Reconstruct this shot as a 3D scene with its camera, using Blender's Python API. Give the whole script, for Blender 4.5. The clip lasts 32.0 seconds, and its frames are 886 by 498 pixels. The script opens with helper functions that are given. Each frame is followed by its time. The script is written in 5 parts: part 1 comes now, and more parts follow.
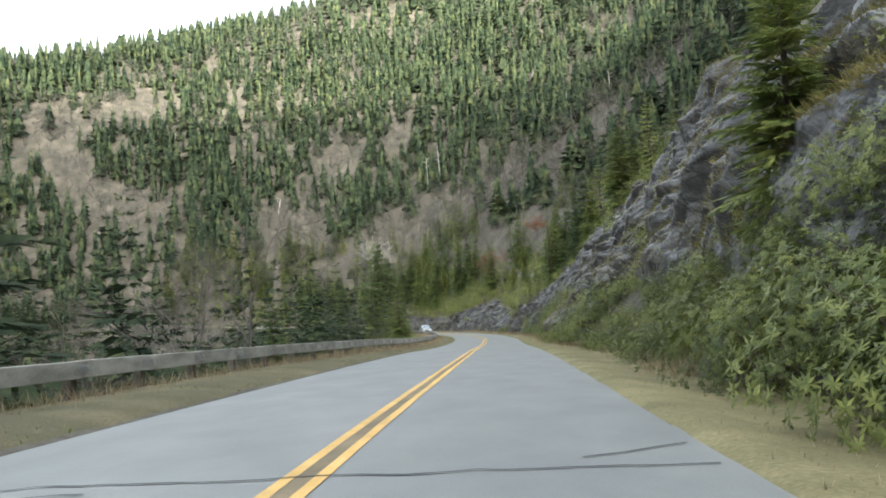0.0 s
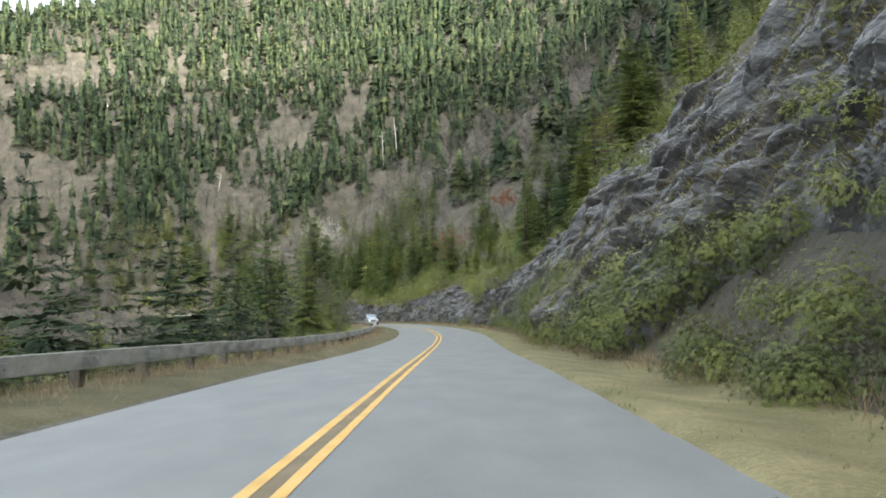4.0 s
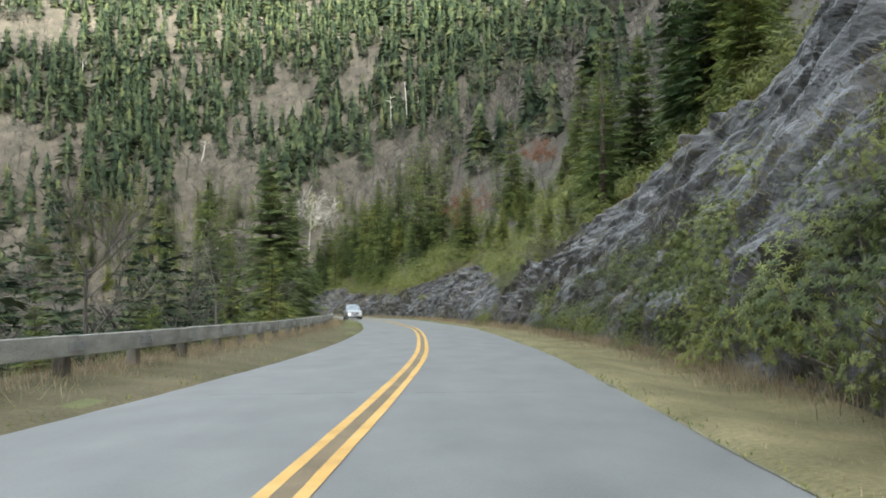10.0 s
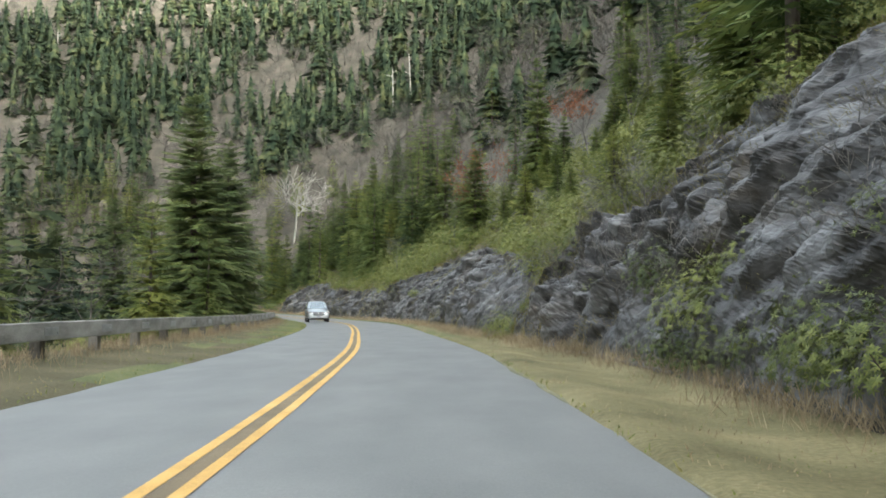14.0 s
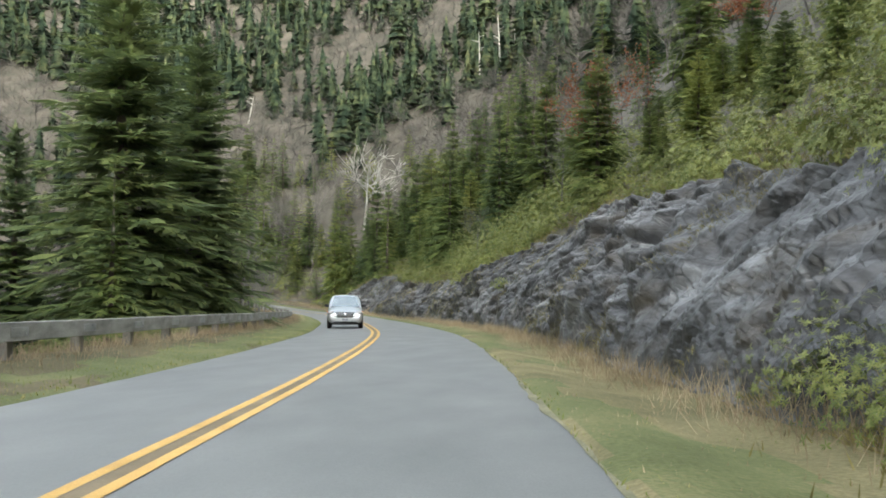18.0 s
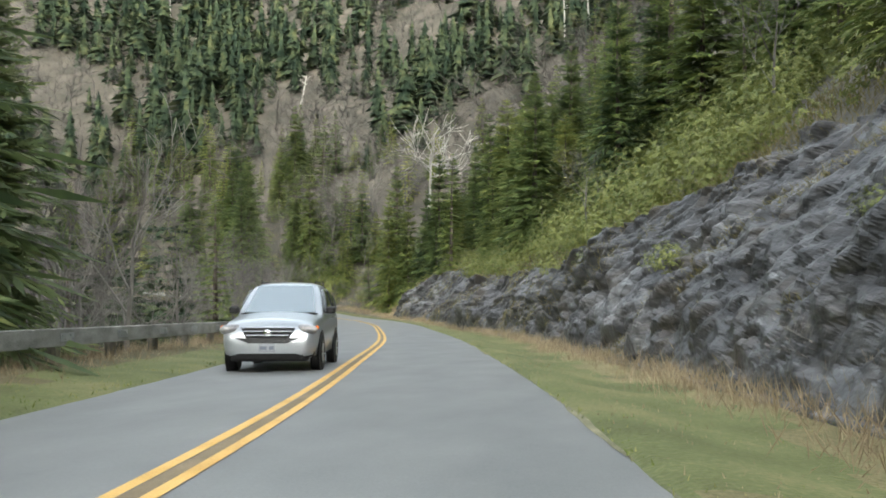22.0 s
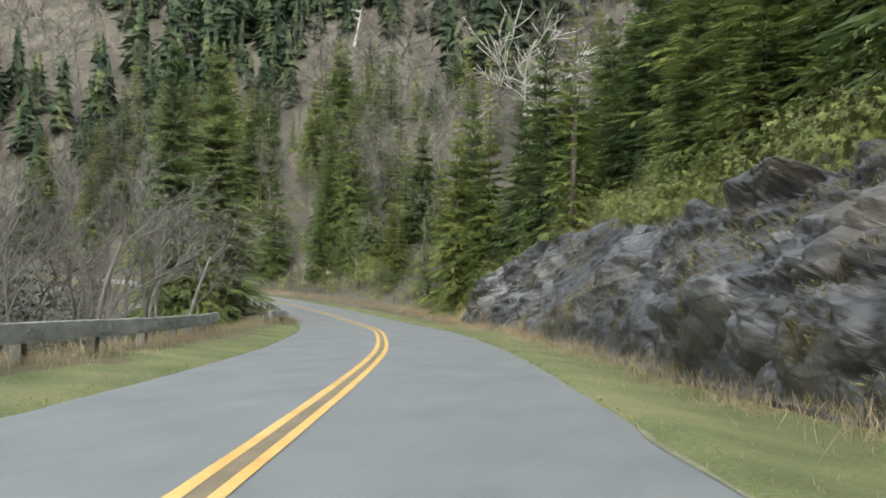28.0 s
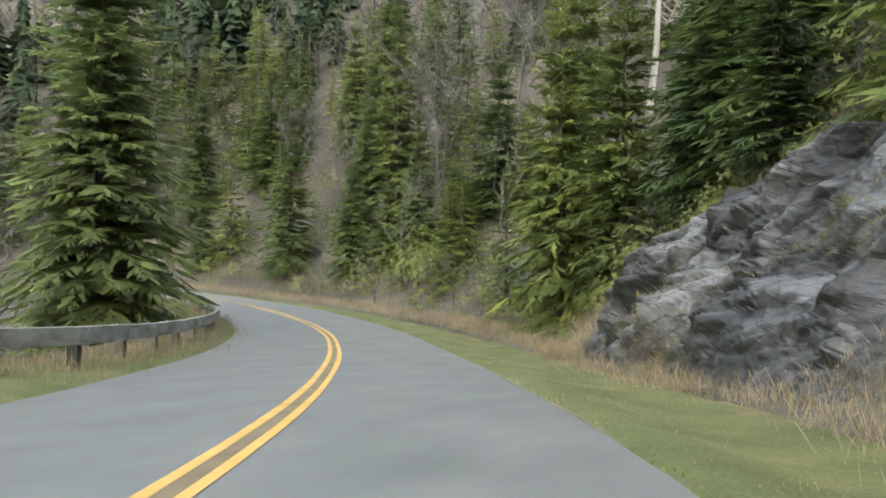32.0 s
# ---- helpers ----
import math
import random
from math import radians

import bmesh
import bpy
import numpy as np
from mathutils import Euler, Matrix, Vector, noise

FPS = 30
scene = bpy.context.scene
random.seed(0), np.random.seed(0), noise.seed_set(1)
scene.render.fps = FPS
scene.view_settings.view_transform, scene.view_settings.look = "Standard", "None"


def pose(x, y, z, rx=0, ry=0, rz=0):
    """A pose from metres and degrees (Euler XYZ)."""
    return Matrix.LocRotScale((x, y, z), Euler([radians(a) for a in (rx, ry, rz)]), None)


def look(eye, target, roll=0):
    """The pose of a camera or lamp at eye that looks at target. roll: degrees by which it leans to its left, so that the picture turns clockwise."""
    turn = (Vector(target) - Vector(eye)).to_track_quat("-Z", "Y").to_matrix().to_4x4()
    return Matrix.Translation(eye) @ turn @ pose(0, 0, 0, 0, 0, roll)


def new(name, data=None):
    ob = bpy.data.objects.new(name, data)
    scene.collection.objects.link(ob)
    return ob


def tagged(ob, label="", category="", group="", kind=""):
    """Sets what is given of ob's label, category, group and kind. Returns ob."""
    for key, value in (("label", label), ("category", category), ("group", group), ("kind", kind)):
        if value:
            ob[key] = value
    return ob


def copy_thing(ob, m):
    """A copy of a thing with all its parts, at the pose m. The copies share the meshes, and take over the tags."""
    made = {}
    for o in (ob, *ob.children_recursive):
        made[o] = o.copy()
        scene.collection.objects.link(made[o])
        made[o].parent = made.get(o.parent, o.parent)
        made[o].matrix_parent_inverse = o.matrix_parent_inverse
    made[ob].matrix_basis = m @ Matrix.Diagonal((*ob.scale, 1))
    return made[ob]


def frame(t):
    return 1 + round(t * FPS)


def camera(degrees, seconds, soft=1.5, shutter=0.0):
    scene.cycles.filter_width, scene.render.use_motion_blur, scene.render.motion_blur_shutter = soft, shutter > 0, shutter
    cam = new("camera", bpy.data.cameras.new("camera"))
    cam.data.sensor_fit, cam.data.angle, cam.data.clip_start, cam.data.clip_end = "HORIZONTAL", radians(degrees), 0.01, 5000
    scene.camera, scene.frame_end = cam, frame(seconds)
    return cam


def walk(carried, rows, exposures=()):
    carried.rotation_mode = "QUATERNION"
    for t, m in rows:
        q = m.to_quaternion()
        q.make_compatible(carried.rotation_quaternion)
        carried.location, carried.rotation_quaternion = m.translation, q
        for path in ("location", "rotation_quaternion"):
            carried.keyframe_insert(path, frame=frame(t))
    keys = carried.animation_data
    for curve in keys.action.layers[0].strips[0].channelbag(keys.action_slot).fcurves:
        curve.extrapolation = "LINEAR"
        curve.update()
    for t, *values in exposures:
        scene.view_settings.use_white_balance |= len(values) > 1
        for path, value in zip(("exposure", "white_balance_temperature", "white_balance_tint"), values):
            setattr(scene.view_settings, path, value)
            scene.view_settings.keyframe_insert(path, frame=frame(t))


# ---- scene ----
cam = camera(53.66, 32.0, soft=1.8, shutter=0.0)
PATH = [
    (0, (-0.760, -37.866, 2.500), (-1.158, -27.889, 3.046), -2.87),
    (1, (-0.697, -30.976, 2.262), (-0.935, -20.989, 2.731), -2.25),
    (2, (-0.607, -24.087, 2.022), (-0.725, -14.097, 2.454), -2.15),
    (3, (-0.464, -17.203, 1.776), (-0.478, -7.212, 2.183), -2.17),
    (3.5, (-0.385, -13.762, 1.650), (-0.351, -3.770, 2.060), -2.17),
    (5.5, (0.001, 0.000, 1.117), (0.006, 9.991, 1.541), -1.58),
    (6, (0.053, 3.448, 0.965), (0.031, 13.439, 1.387), -1.24),
    (7, (0.124, 10.355, 0.646), (0.055, 20.347, 1.038), -0.66),
    (8, (0.201, 17.275, 0.310), (0.105, 27.267, 0.678), -0.37),
    (9, (0.295, 24.208, -0.017), (0.163, 34.200, 0.360), -0.43),
    (10, (0.428, 31.159, -0.315), (0.280, 41.151, 0.064), -0.68),
    (11, (0.595, 38.138, -0.586), (0.463, 48.129, -0.183), -0.25),
    (12, (0.785, 45.152, -0.818), (0.660, 55.142, -0.397), 0.18),
    (13, (0.902, 52.222, -1.026), (0.752, 62.212, -0.607), 0.18),
    (14, (0.933, 59.347, -1.230), (0.674, 69.336, -0.838), 0.17),
    (14.5, (0.899, 62.931, -1.331), (0.534, 72.917, -0.938), 0.05),
    (16.5, (0.412, 77.350, -1.716), (-0.523, 87.297, -1.309), 0.51),
    (17, (0.150, 80.958, -1.823), (-0.889, 90.896, -1.426), 0.57),
    (18, (-0.484, 88.184, -2.049), (-1.778, 98.093, -1.679), 0.35),
    (19, (-1.279, 95.407, -2.279), (-2.854, 105.275, -1.902), -0.25),
    (20, (-2.171, 102.629, -2.492), (-3.993, 112.455, -2.114), -0.61),
    (21, (-3.237, 109.849, -2.675), (-5.239, 119.640, -2.308), 0.11),
    (22, (-4.517, 117.074, -2.878), (-6.697, 126.824, -2.459), 0.01),
    (23, (-5.995, 124.311, -3.096), (-8.359, 134.017, -2.657), -0.07),
    (24, (-7.740, 131.557, -3.323), (-10.315, 141.208, -2.839), 0.05),
    (25, (-9.694, 138.825, -3.567), (-12.433, 148.431, -3.088), 0.11),
    (25.5, (-10.716, 142.477, -3.687), (-13.520, 152.063, -3.204), 0.04),
    (27.5, (-14.905, 157.174, -4.164), (-17.923, 166.697, -3.701), 0.75),
    (28, (-16.025, 160.852, -4.266), (-19.112, 170.353, -3.825), 0.60),
    (29, (-18.317, 168.219, -4.459), (-21.585, 177.659, -4.004), 0.40),
    (30, (-20.736, 175.562, -4.636), (-24.220, 184.923, -4.149), 0.51),
    (31, (-23.309, 182.860, -4.790), (-27.007, 192.137, -4.269), 0.66),
    (32, (-25.970, 190.138, -4.946), (-29.926, 199.305, -4.386), 0.86),
]
walk(cam, [(t, look(eye, target, roll)) for t, eye, target, roll in PATH], exposures=((0, 2.98, 6500, 4), (32, 2.98, 6500, 4)))

# ---- light ----
SUN_AZ, SUN_EL = radians(-80), radians(15)      # azimuth from +x towards +y
sun_dir = Vector((math.cos(SUN_AZ) * math.cos(SUN_EL), math.sin(SUN_AZ) * math.cos(SUN_EL), math.sin(SUN_EL)))
world = bpy.data.worlds.new("world")
scene.world = world
world.use_nodes = True
wn, wl = world.node_tree.nodes, world.node_tree.links
sky = wn.new("ShaderNodeTexSky")
sky.sky_type, sky.sun_disc = "NISHITA", False
sky.sun_elevation, sky.sun_rotation = SUN_EL, radians(90) - SUN_AZ
sky.air_density, sky.dust_density, sky.ozone_density = 1.0, 6.0, 1.0
sky_soft = wn.new("ShaderNodeHueSaturation")
sky_soft.inputs["Saturation"].default_value = 0.35
wl.new(sky.outputs[0], sky_soft.inputs["Color"])
wl.new(sky_soft.outputs[0], wn["Background"].inputs["Color"])
wn["Background"].inputs["Strength"].default_value = 0.15
sun = new("sun", bpy.data.lights.new("sun", "SUN"))
sun.data.energy, sun.data.angle, sun.data.color = 1.6, radians(1.0), (1.0, 0.93, 0.8)
sun.matrix_world = look(sun_dir * 100, (0, 0, 0))


# ---- materials ----
def material(name, colours, scale=4.0, rough=0.85, bump=0.3, bump_scale=30.0, metal=0.0, stretch=(1, 1, 1), spread=0.12, fine=0.5, spec=0.3,
             per_object=0.0, per_island=0.0, bump_dist=0.02, coat=0.0, translucent=0.0, beds=0.0, stain=None):
    """A surface with colour variation at two scales, bump and a roughness that wanders."""
    m = bpy.data.materials.new(name)
    m.use_nodes = True
    n, l = m.node_tree.nodes, m.node_tree.links
    b = n["Principled BSDF"]
    co = n.new("ShaderNodeTexCoord")
    mp = n.new("ShaderNodeMapping")
    mp.inputs["Scale"].default_value = stretch
    if beds:
        mp.vector_type = "TEXTURE"
        mp.inputs["Rotation"].default_value = (radians(-13), radians(14), 0)
        mp.inputs["Scale"].default_value = (1, 1, 1 / beds)
    geo = n.new("ShaderNodeNewGeometry")
    l.new(geo.outputs["Position"], mp.inputs["Vector"])
    big = n.new("ShaderNodeTexNoise")
    big.inputs["Scale"].default_value, big.inputs["Detail"].default_value = 1.0 / scale, 5
    small = n.new("ShaderNodeTexNoise")
    small.inputs["Scale"].default_value, small.inputs["Detail"].default_value = bump_scale, 4
    l.new(mp.outputs[0], big.inputs["Vector"])
    l.new(mp.outputs[0], small.inputs["Vector"])
    mix = n.new("ShaderNodeMath")
    mix.operation = "MULTIPLY_ADD"
    l.new(small.outputs["Fac"], mix.inputs[0])
    mix.inputs[1].default_value = fine
    add = n.new("ShaderNodeMath")
    add.operation = "SUBTRACT"
    l.new(big.outputs["Fac"], add.inputs[0])
    add.inputs[1].default_value = fine / 2
    l.new(add.outputs[0], mix.inputs[2])
    last = mix.outputs[0]
    for amount, node, out in ((per_object, "ShaderNodeObjectInfo", "Random"), (per_island, "", "Random Per Island")):
        if amount:
            src = n.new(node) if node else geo
            ma = n.new("ShaderNodeMath")
            ma.operation = "MULTIPLY_ADD"
            l.new(src.outputs[out], ma.inputs[0])
            ma.inputs[1].default_value = amount
            sb = n.new("ShaderNodeMath")
            sb.operation = "SUBTRACT"
            l.new(last, sb.inputs[0])
            sb.inputs[1].default_value = amount / 2
            l.new(sb.outputs[0], ma.inputs[2])
            last = ma.outputs[0]
    relief = small.outputs["Fac"]
    if beds:
        # broken slabs at three sizes: each its own level and its own tone
        bend = n.new("ShaderNodeVectorMath")
        bend.operation = "MULTIPLY_ADD"
        l.new(big.outputs["Color"], bend.inputs[0])
        bend.inputs[1].default_value = (0.9, 0.9, 0.9)
        l.new(mp.outputs[0], bend.inputs[2])
        for size, deep, tone in ((0.38, 0.6, 0.3), (1.2, 0.45, 0.24), (5.0, 0.25, 0.14)):
            vo = n.new("ShaderNodeTexVoronoi")
            vo.inputs["Scale"].default_value = size
            l.new(bend.outputs[0], vo.inputs["Vector"])
            sep = n.new("ShaderNodeSeparateColor")
            l.new(vo.outputs["Color"], sep.inputs[0])
            lev = n.new("ShaderNodeMath")
            lev.operation = "MULTIPLY_ADD"
            l.new(sep.outputs[0], lev.inputs[0])
            lev.inputs[1].default_value = deep * 0.7
            l.new(relief, lev.inputs[2])
            slope = n.new("ShaderNodeMath")
            slope.operation = "MULTIPLY_ADD"
            l.new(vo.outputs["Distance"], slope.inputs[0])
            slope.inputs[1].default_value = -deep
            l.new(lev.outputs[0], slope.inputs[2])
            relief = slope.outputs[0]
            if size < 5:
                # open joints between the slabs
                gap = n.new("ShaderNodeTexVoronoi")
                gap.feature = "DISTANCE_TO_EDGE"
                gap.inputs["Scale"].default_value = size
                l.new(bend.outputs[0], gap.inputs["Vector"])
                dark = n.new("ShaderNodeMapRange")
                dark.inputs["From Max"].default_value, dark.inputs["To Min"].default_value, dark.inputs["To Max"].default_value = 0.045, -0.28, 0.0
                l.new(gap.outputs["Distance"], dark.inputs["Value"])
                joint = n.new("ShaderNodeMath")
                l.new(dark.outputs[0], joint.inputs[0])
                l.new(last, joint.inputs[1])
                last = joint.outputs[0]
            shade = n.new("ShaderNodeMath")
            shade.operation = "MULTIPLY_ADD"
            l.new(sep.outputs[1], shade.inputs[0])
            shade.inputs[1].default_value = tone
            off = n.new("ShaderNodeMath")
            off.operation = "SUBTRACT"
            l.new(last, off.inputs[0])
            off.inputs[1].default_value = tone / 2
            l.new(off.outputs[0], shade.inputs[2])
            last = shade.outputs[0]
    ramp = n.new("ShaderNodeValToRGB")
    e = ramp.color_ramp.elements
    k = len(colours)
    for i, c in enumerate(colours):
        pos = 0.5 + (i / max(k - 1, 1) - 0.5) * 4 * spread if k > 1 else 0.5
        el = e[i] if i < 2 else e.new(1.0)
        el.position, el.color = min(max(pos, 0), 1), (*c, 1)
    if k == 1:
        e[1].position, e[1].color = 1.0, (*colours[0], 1)
    l.new(last, ramp.inputs["Fac"])
    colour = ramp.outputs[0]
    if stain:
        # brown weathering in patches
        patch = n.new("ShaderNodeTexNoise")
        patch.inputs["Scale"].default_value, patch.inputs["Detail"].default_value = 0.45, 6
        l.new(mp.outputs[0], patch.inputs["Vector"])
        limit = n.new("ShaderNodeMapRange")
        limit.inputs["From Min"].default_value, limit.inputs["From Max"].default_value, limit.inputs["To Max"].default_value = 0.54, 0.68, 0.7
        l.new(patch.outputs["Fac"], limit.inputs["Value"])
        both = n.new("ShaderNodeMix")
        both.data_type = "RGBA"
        l.new(limit.outputs[0], both.inputs["Factor"])
        l.new(ramp.outputs[0], both.inputs[6])
        both.inputs[7].default_value = (*stain, 1)
        colour = both.outputs[2]
    l.new(colour, b.inputs["Base Color"])
    b.inputs["Roughness"].default_value, b.inputs["Metallic"].default_value = rough, metal
    b.inputs["Specular IOR Level"].default_value = spec
    b.inputs["Coat Weight"].default_value = coat
    if bump:
        bp = n.new("ShaderNodeBump")
        bp.inputs["Strength"].default_value, bp.inputs["Distance"].default_value = bump, bump_dist
        l.new(relief, bp.inputs["Height"])
        l.new(bp.outputs[0], b.inputs["Normal"])
    if translucent:
        tr, ms = n.new("ShaderNodeBsdfTranslucent"), n.new("ShaderNodeMixShader")
        l.new(ramp.outputs[0], tr.inputs["Color"])
        ms.inputs[0].default_value = translucent
        l.new(b.outputs[0], ms.inputs[1])
        l.new(tr.outputs[0], ms.inputs[2])
        l.new(ms.outputs[0], n["Material Output"].inputs["Surface"])
    return m


ASPHALT = material("asphalt", [(0.1, 0.104, 0.108), (0.135, 0.14, 0.144), (0.17, 0.175, 0.177), (0.215, 0.218, 0.217)], scale=0.8, rough=0.5, bump=0.4, bump_scale=60, fine=0.55, spread=0.2, stretch=(1.0, 0.45, 1), bump_dist=0.004, spec=0.5)
TAR = material("crack_tar", [(0.012, 0.012, 0.014), (0.03, 0.03, 0.032)], rough=0.55)
YELLOW = material("line_paint", [(0.42, 0.25, 0.07), (0.58, 0.36, 0.105), (0.66, 0.45, 0.17)], scale=0.6, rough=0.6, bump=0.25, bump_scale=60, spread=0.16, fine=0.6)
WOODFLOOR = material("forest_floor", [(0.042, 0.039, 0.031), (0.078, 0.071, 0.057), (0.124, 0.113, 0.092)], scale=5.0, bump=0.8, bump_scale=3.0, bump_dist=0.15)
TURF = material("straw_turf", [(0.088, 0.079, 0.034), (0.165, 0.147, 0.072), (0.265, 0.232, 0.125)], scale=1.6, bump=0.8, bump_scale=18, bump_dist=0.05, fine=0.7, spread=0.15)
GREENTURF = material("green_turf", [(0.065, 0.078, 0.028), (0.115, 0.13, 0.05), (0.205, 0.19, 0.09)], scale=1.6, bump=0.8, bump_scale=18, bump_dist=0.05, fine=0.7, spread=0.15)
# left verge: the straw turf again, with shade put into its colour
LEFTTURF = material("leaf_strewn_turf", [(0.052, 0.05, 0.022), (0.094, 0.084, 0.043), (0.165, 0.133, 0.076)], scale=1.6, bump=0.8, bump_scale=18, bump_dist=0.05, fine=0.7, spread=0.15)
ROCK = material("schist_rock", [(0.011, 0.011, 0.011), (0.027, 0.026, 0.027), (0.052, 0.051, 0.053), (0.09, 0.091, 0.096), (0.17, 0.174, 0.183)], scale=2.6, rough=0.45, bump=0.8, bump_scale=4.0, bump_dist=0.05, fine=0.35, spread=0.17, spec=0.5, beds=1.9, stain=(0.055, 0.043, 0.029))
# spruce needles copied lighter and yellower, sunlight put into the colour
SUNLITNEEDLES = material("yellow_green_needles", [(0.06, 0.088, 0.026), (0.14, 0.175, 0.045), (0.27, 0.29, 0.08)], scale=1.5, bump=0, bump_scale=3.0, rough=0.7, per_object=0.3, per_island=0.25, translucent=0.35)
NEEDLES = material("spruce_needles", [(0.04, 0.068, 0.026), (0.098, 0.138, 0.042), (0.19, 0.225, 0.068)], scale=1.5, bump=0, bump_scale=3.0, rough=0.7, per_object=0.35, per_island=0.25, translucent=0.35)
# needle copy for the great spruces in shade, its colour toned for that shade
SHADEDNEEDLES = material("deep_green_needles", [(0.072, 0.104, 0.047), (0.135, 0.18, 0.068), (0.22, 0.26, 0.095)], scale=1.5, bump=0, bump_scale=3.0, rough=0.75, per_object=0.2, per_island=0.25, translucent=0.4)
FARNEEDLES = material("woods_needles", [(0.018, 0.031, 0.021), (0.037, 0.056, 0.034), (0.067, 0.088, 0.047), (0.115, 0.13, 0.062)], scale=3.0, bump=0, bump_scale=0.6, rough=0.9, per_island=0.1, fine=0.5, spread=0.1, translucent=0.15, spec=0.1)
BARK = material("bark", [(0.05, 0.04, 0.034), (0.11, 0.09, 0.078), (0.17, 0.15, 0.135)], scale=1.0, bump=0.8, bump_scale=25, stretch=(1, 1, 0.25))
TWIG = material("bare_twigs", [(0.072, 0.068, 0.062), (0.132, 0.124, 0.114), (0.205, 0.194, 0.18)], scale=12.0, bump=0, bump_scale=2.0, per_object=0.15, rough=0.9)
FARTWIG = material("woods_twigs", [(0.047, 0.044, 0.041), (0.083, 0.077, 0.07), (0.132, 0.124, 0.115)], scale=14.0, bump=0, bump_scale=0.5, rough=0.9)
DEADWOOD = material("bleached_deadwood", [(0.25, 0.24, 0.22), (0.38, 0.37, 0.34), (0.5, 0.48, 0.45)], scale=2.0, bump=0.5, bump_scale=20, stretch=(1, 1, 0.2))
LEAF = material("rhododendron_leaf", [(0.048, 0.068, 0.021), (0.112, 0.138, 0.036), (0.215, 0.235, 0.068)], scale=1.2, bump=0, bump_scale=5.0, rough=0.55, spec=0.3, per_object=0.4, per_island=0.25, translucent=0.25)
DRYGRASS = material("dry_grass", [(0.16, 0.125, 0.08), (0.27, 0.215, 0.14), (0.4, 0.33, 0.22)], scale=2.0, bump=0, bump_scale=6.0, per_island=0.3, translucent=0.2)
GREENGRASS = material("green_grass", [(0.09, 0.12, 0.03), (0.17, 0.2, 0.06), (0.33, 0.29, 0.13)], scale=2.0, bump=0, bump_scale=6.0, per_island=0.3, translucent=0.2)
LEDGEGRASS = material("ledge_grass", [(0.1, 0.09, 0.03), (0.175, 0.155, 0.055), (0.28, 0.235, 0.1)], scale=3.0, bump=0, bump_scale=4.0, per_island=0.3, translucent=0.2)
RUSSET = material("russet_leaves", [(0.12, 0.045, 0.025), (0.22, 0.085, 0.04), (0.3, 0.14, 0.07)], scale=1.5, bump=0, bump_scale=4.0, per_island=0.3, translucent=0.15)
TIMBER = material("weathered_timber", [(0.16, 0.16, 0.15), (0.27, 0.27, 0.255), (0.38, 0.38, 0.36)], scale=0.8, bump=0.6, bump_scale=22, stretch=(1, 1, 3), per_object=0.12, rough=0.9)
# post timber: dark brown, with the posts' shadow side worked into the tone
DARKTIMBER = material("damp_timber", [(0.06, 0.055, 0.047), (0.125, 0.118, 0.104), (0.22, 0.21, 0.19)], scale=0.8, bump=0.6, bump_scale=22, stretch=(1, 1, 0.4), per_object=0.35, rough=0.9)
STEEL = material("galvanised_steel", [(0.3, 0.31, 0.32), (0.42, 0.43, 0.44)], scale=0.3, rough=0.5, metal=0.8, bump=0.1)

# ---- the road's line ----
CENTRE = [(-2.9, -140, 5.2), (-2.8, -90, 3.35), (-2.5, -60, 2.2), (-2.2, -31.07, 1.15), (-1.88, -18, 0.68), (-1.6, -7.35, 0.28), (-1.24, 9.95, -0.45), (-0.99, 23.5, -1.1), (-0.68, 37, -1.66),
          (-0.5, 52, -2.13), (-0.82, 62.8, -2.45), (-1.42, 74, -2.75), (-2.1, 82.65, -3.0), (-3.55, 95, -3.39), (-4.72, 104.2, -3.66), (-6.4, 115.5, -3.97), (-8.26, 125.4, -4.27), (-11.2, 137.6, -4.66),
          (-14.67, 151.1, -5.1), (-19.1, 165.65, -5.52), (-24.2, 181, -5.88), (-28.1, 190.8, -6.09), (-31.1, 197.7, -6.24), (-33.95, 203.4, -6.37), (-39.2, 212.8, -6.5), (-44.6, 221.2, -6.4), (-50.2, 227.8, -6.1),
          (-58, 234, -5.5), (-71.5, 240.1, -4.6), (-84, 243.5, -3.7), (-98, 245, -2.8), (-118, 244.5, -1.4), (-150, 238, 1), (-200, 216, 4), (-260, 180, 8), (-340, 130, 13), (-420, 75, 18)]


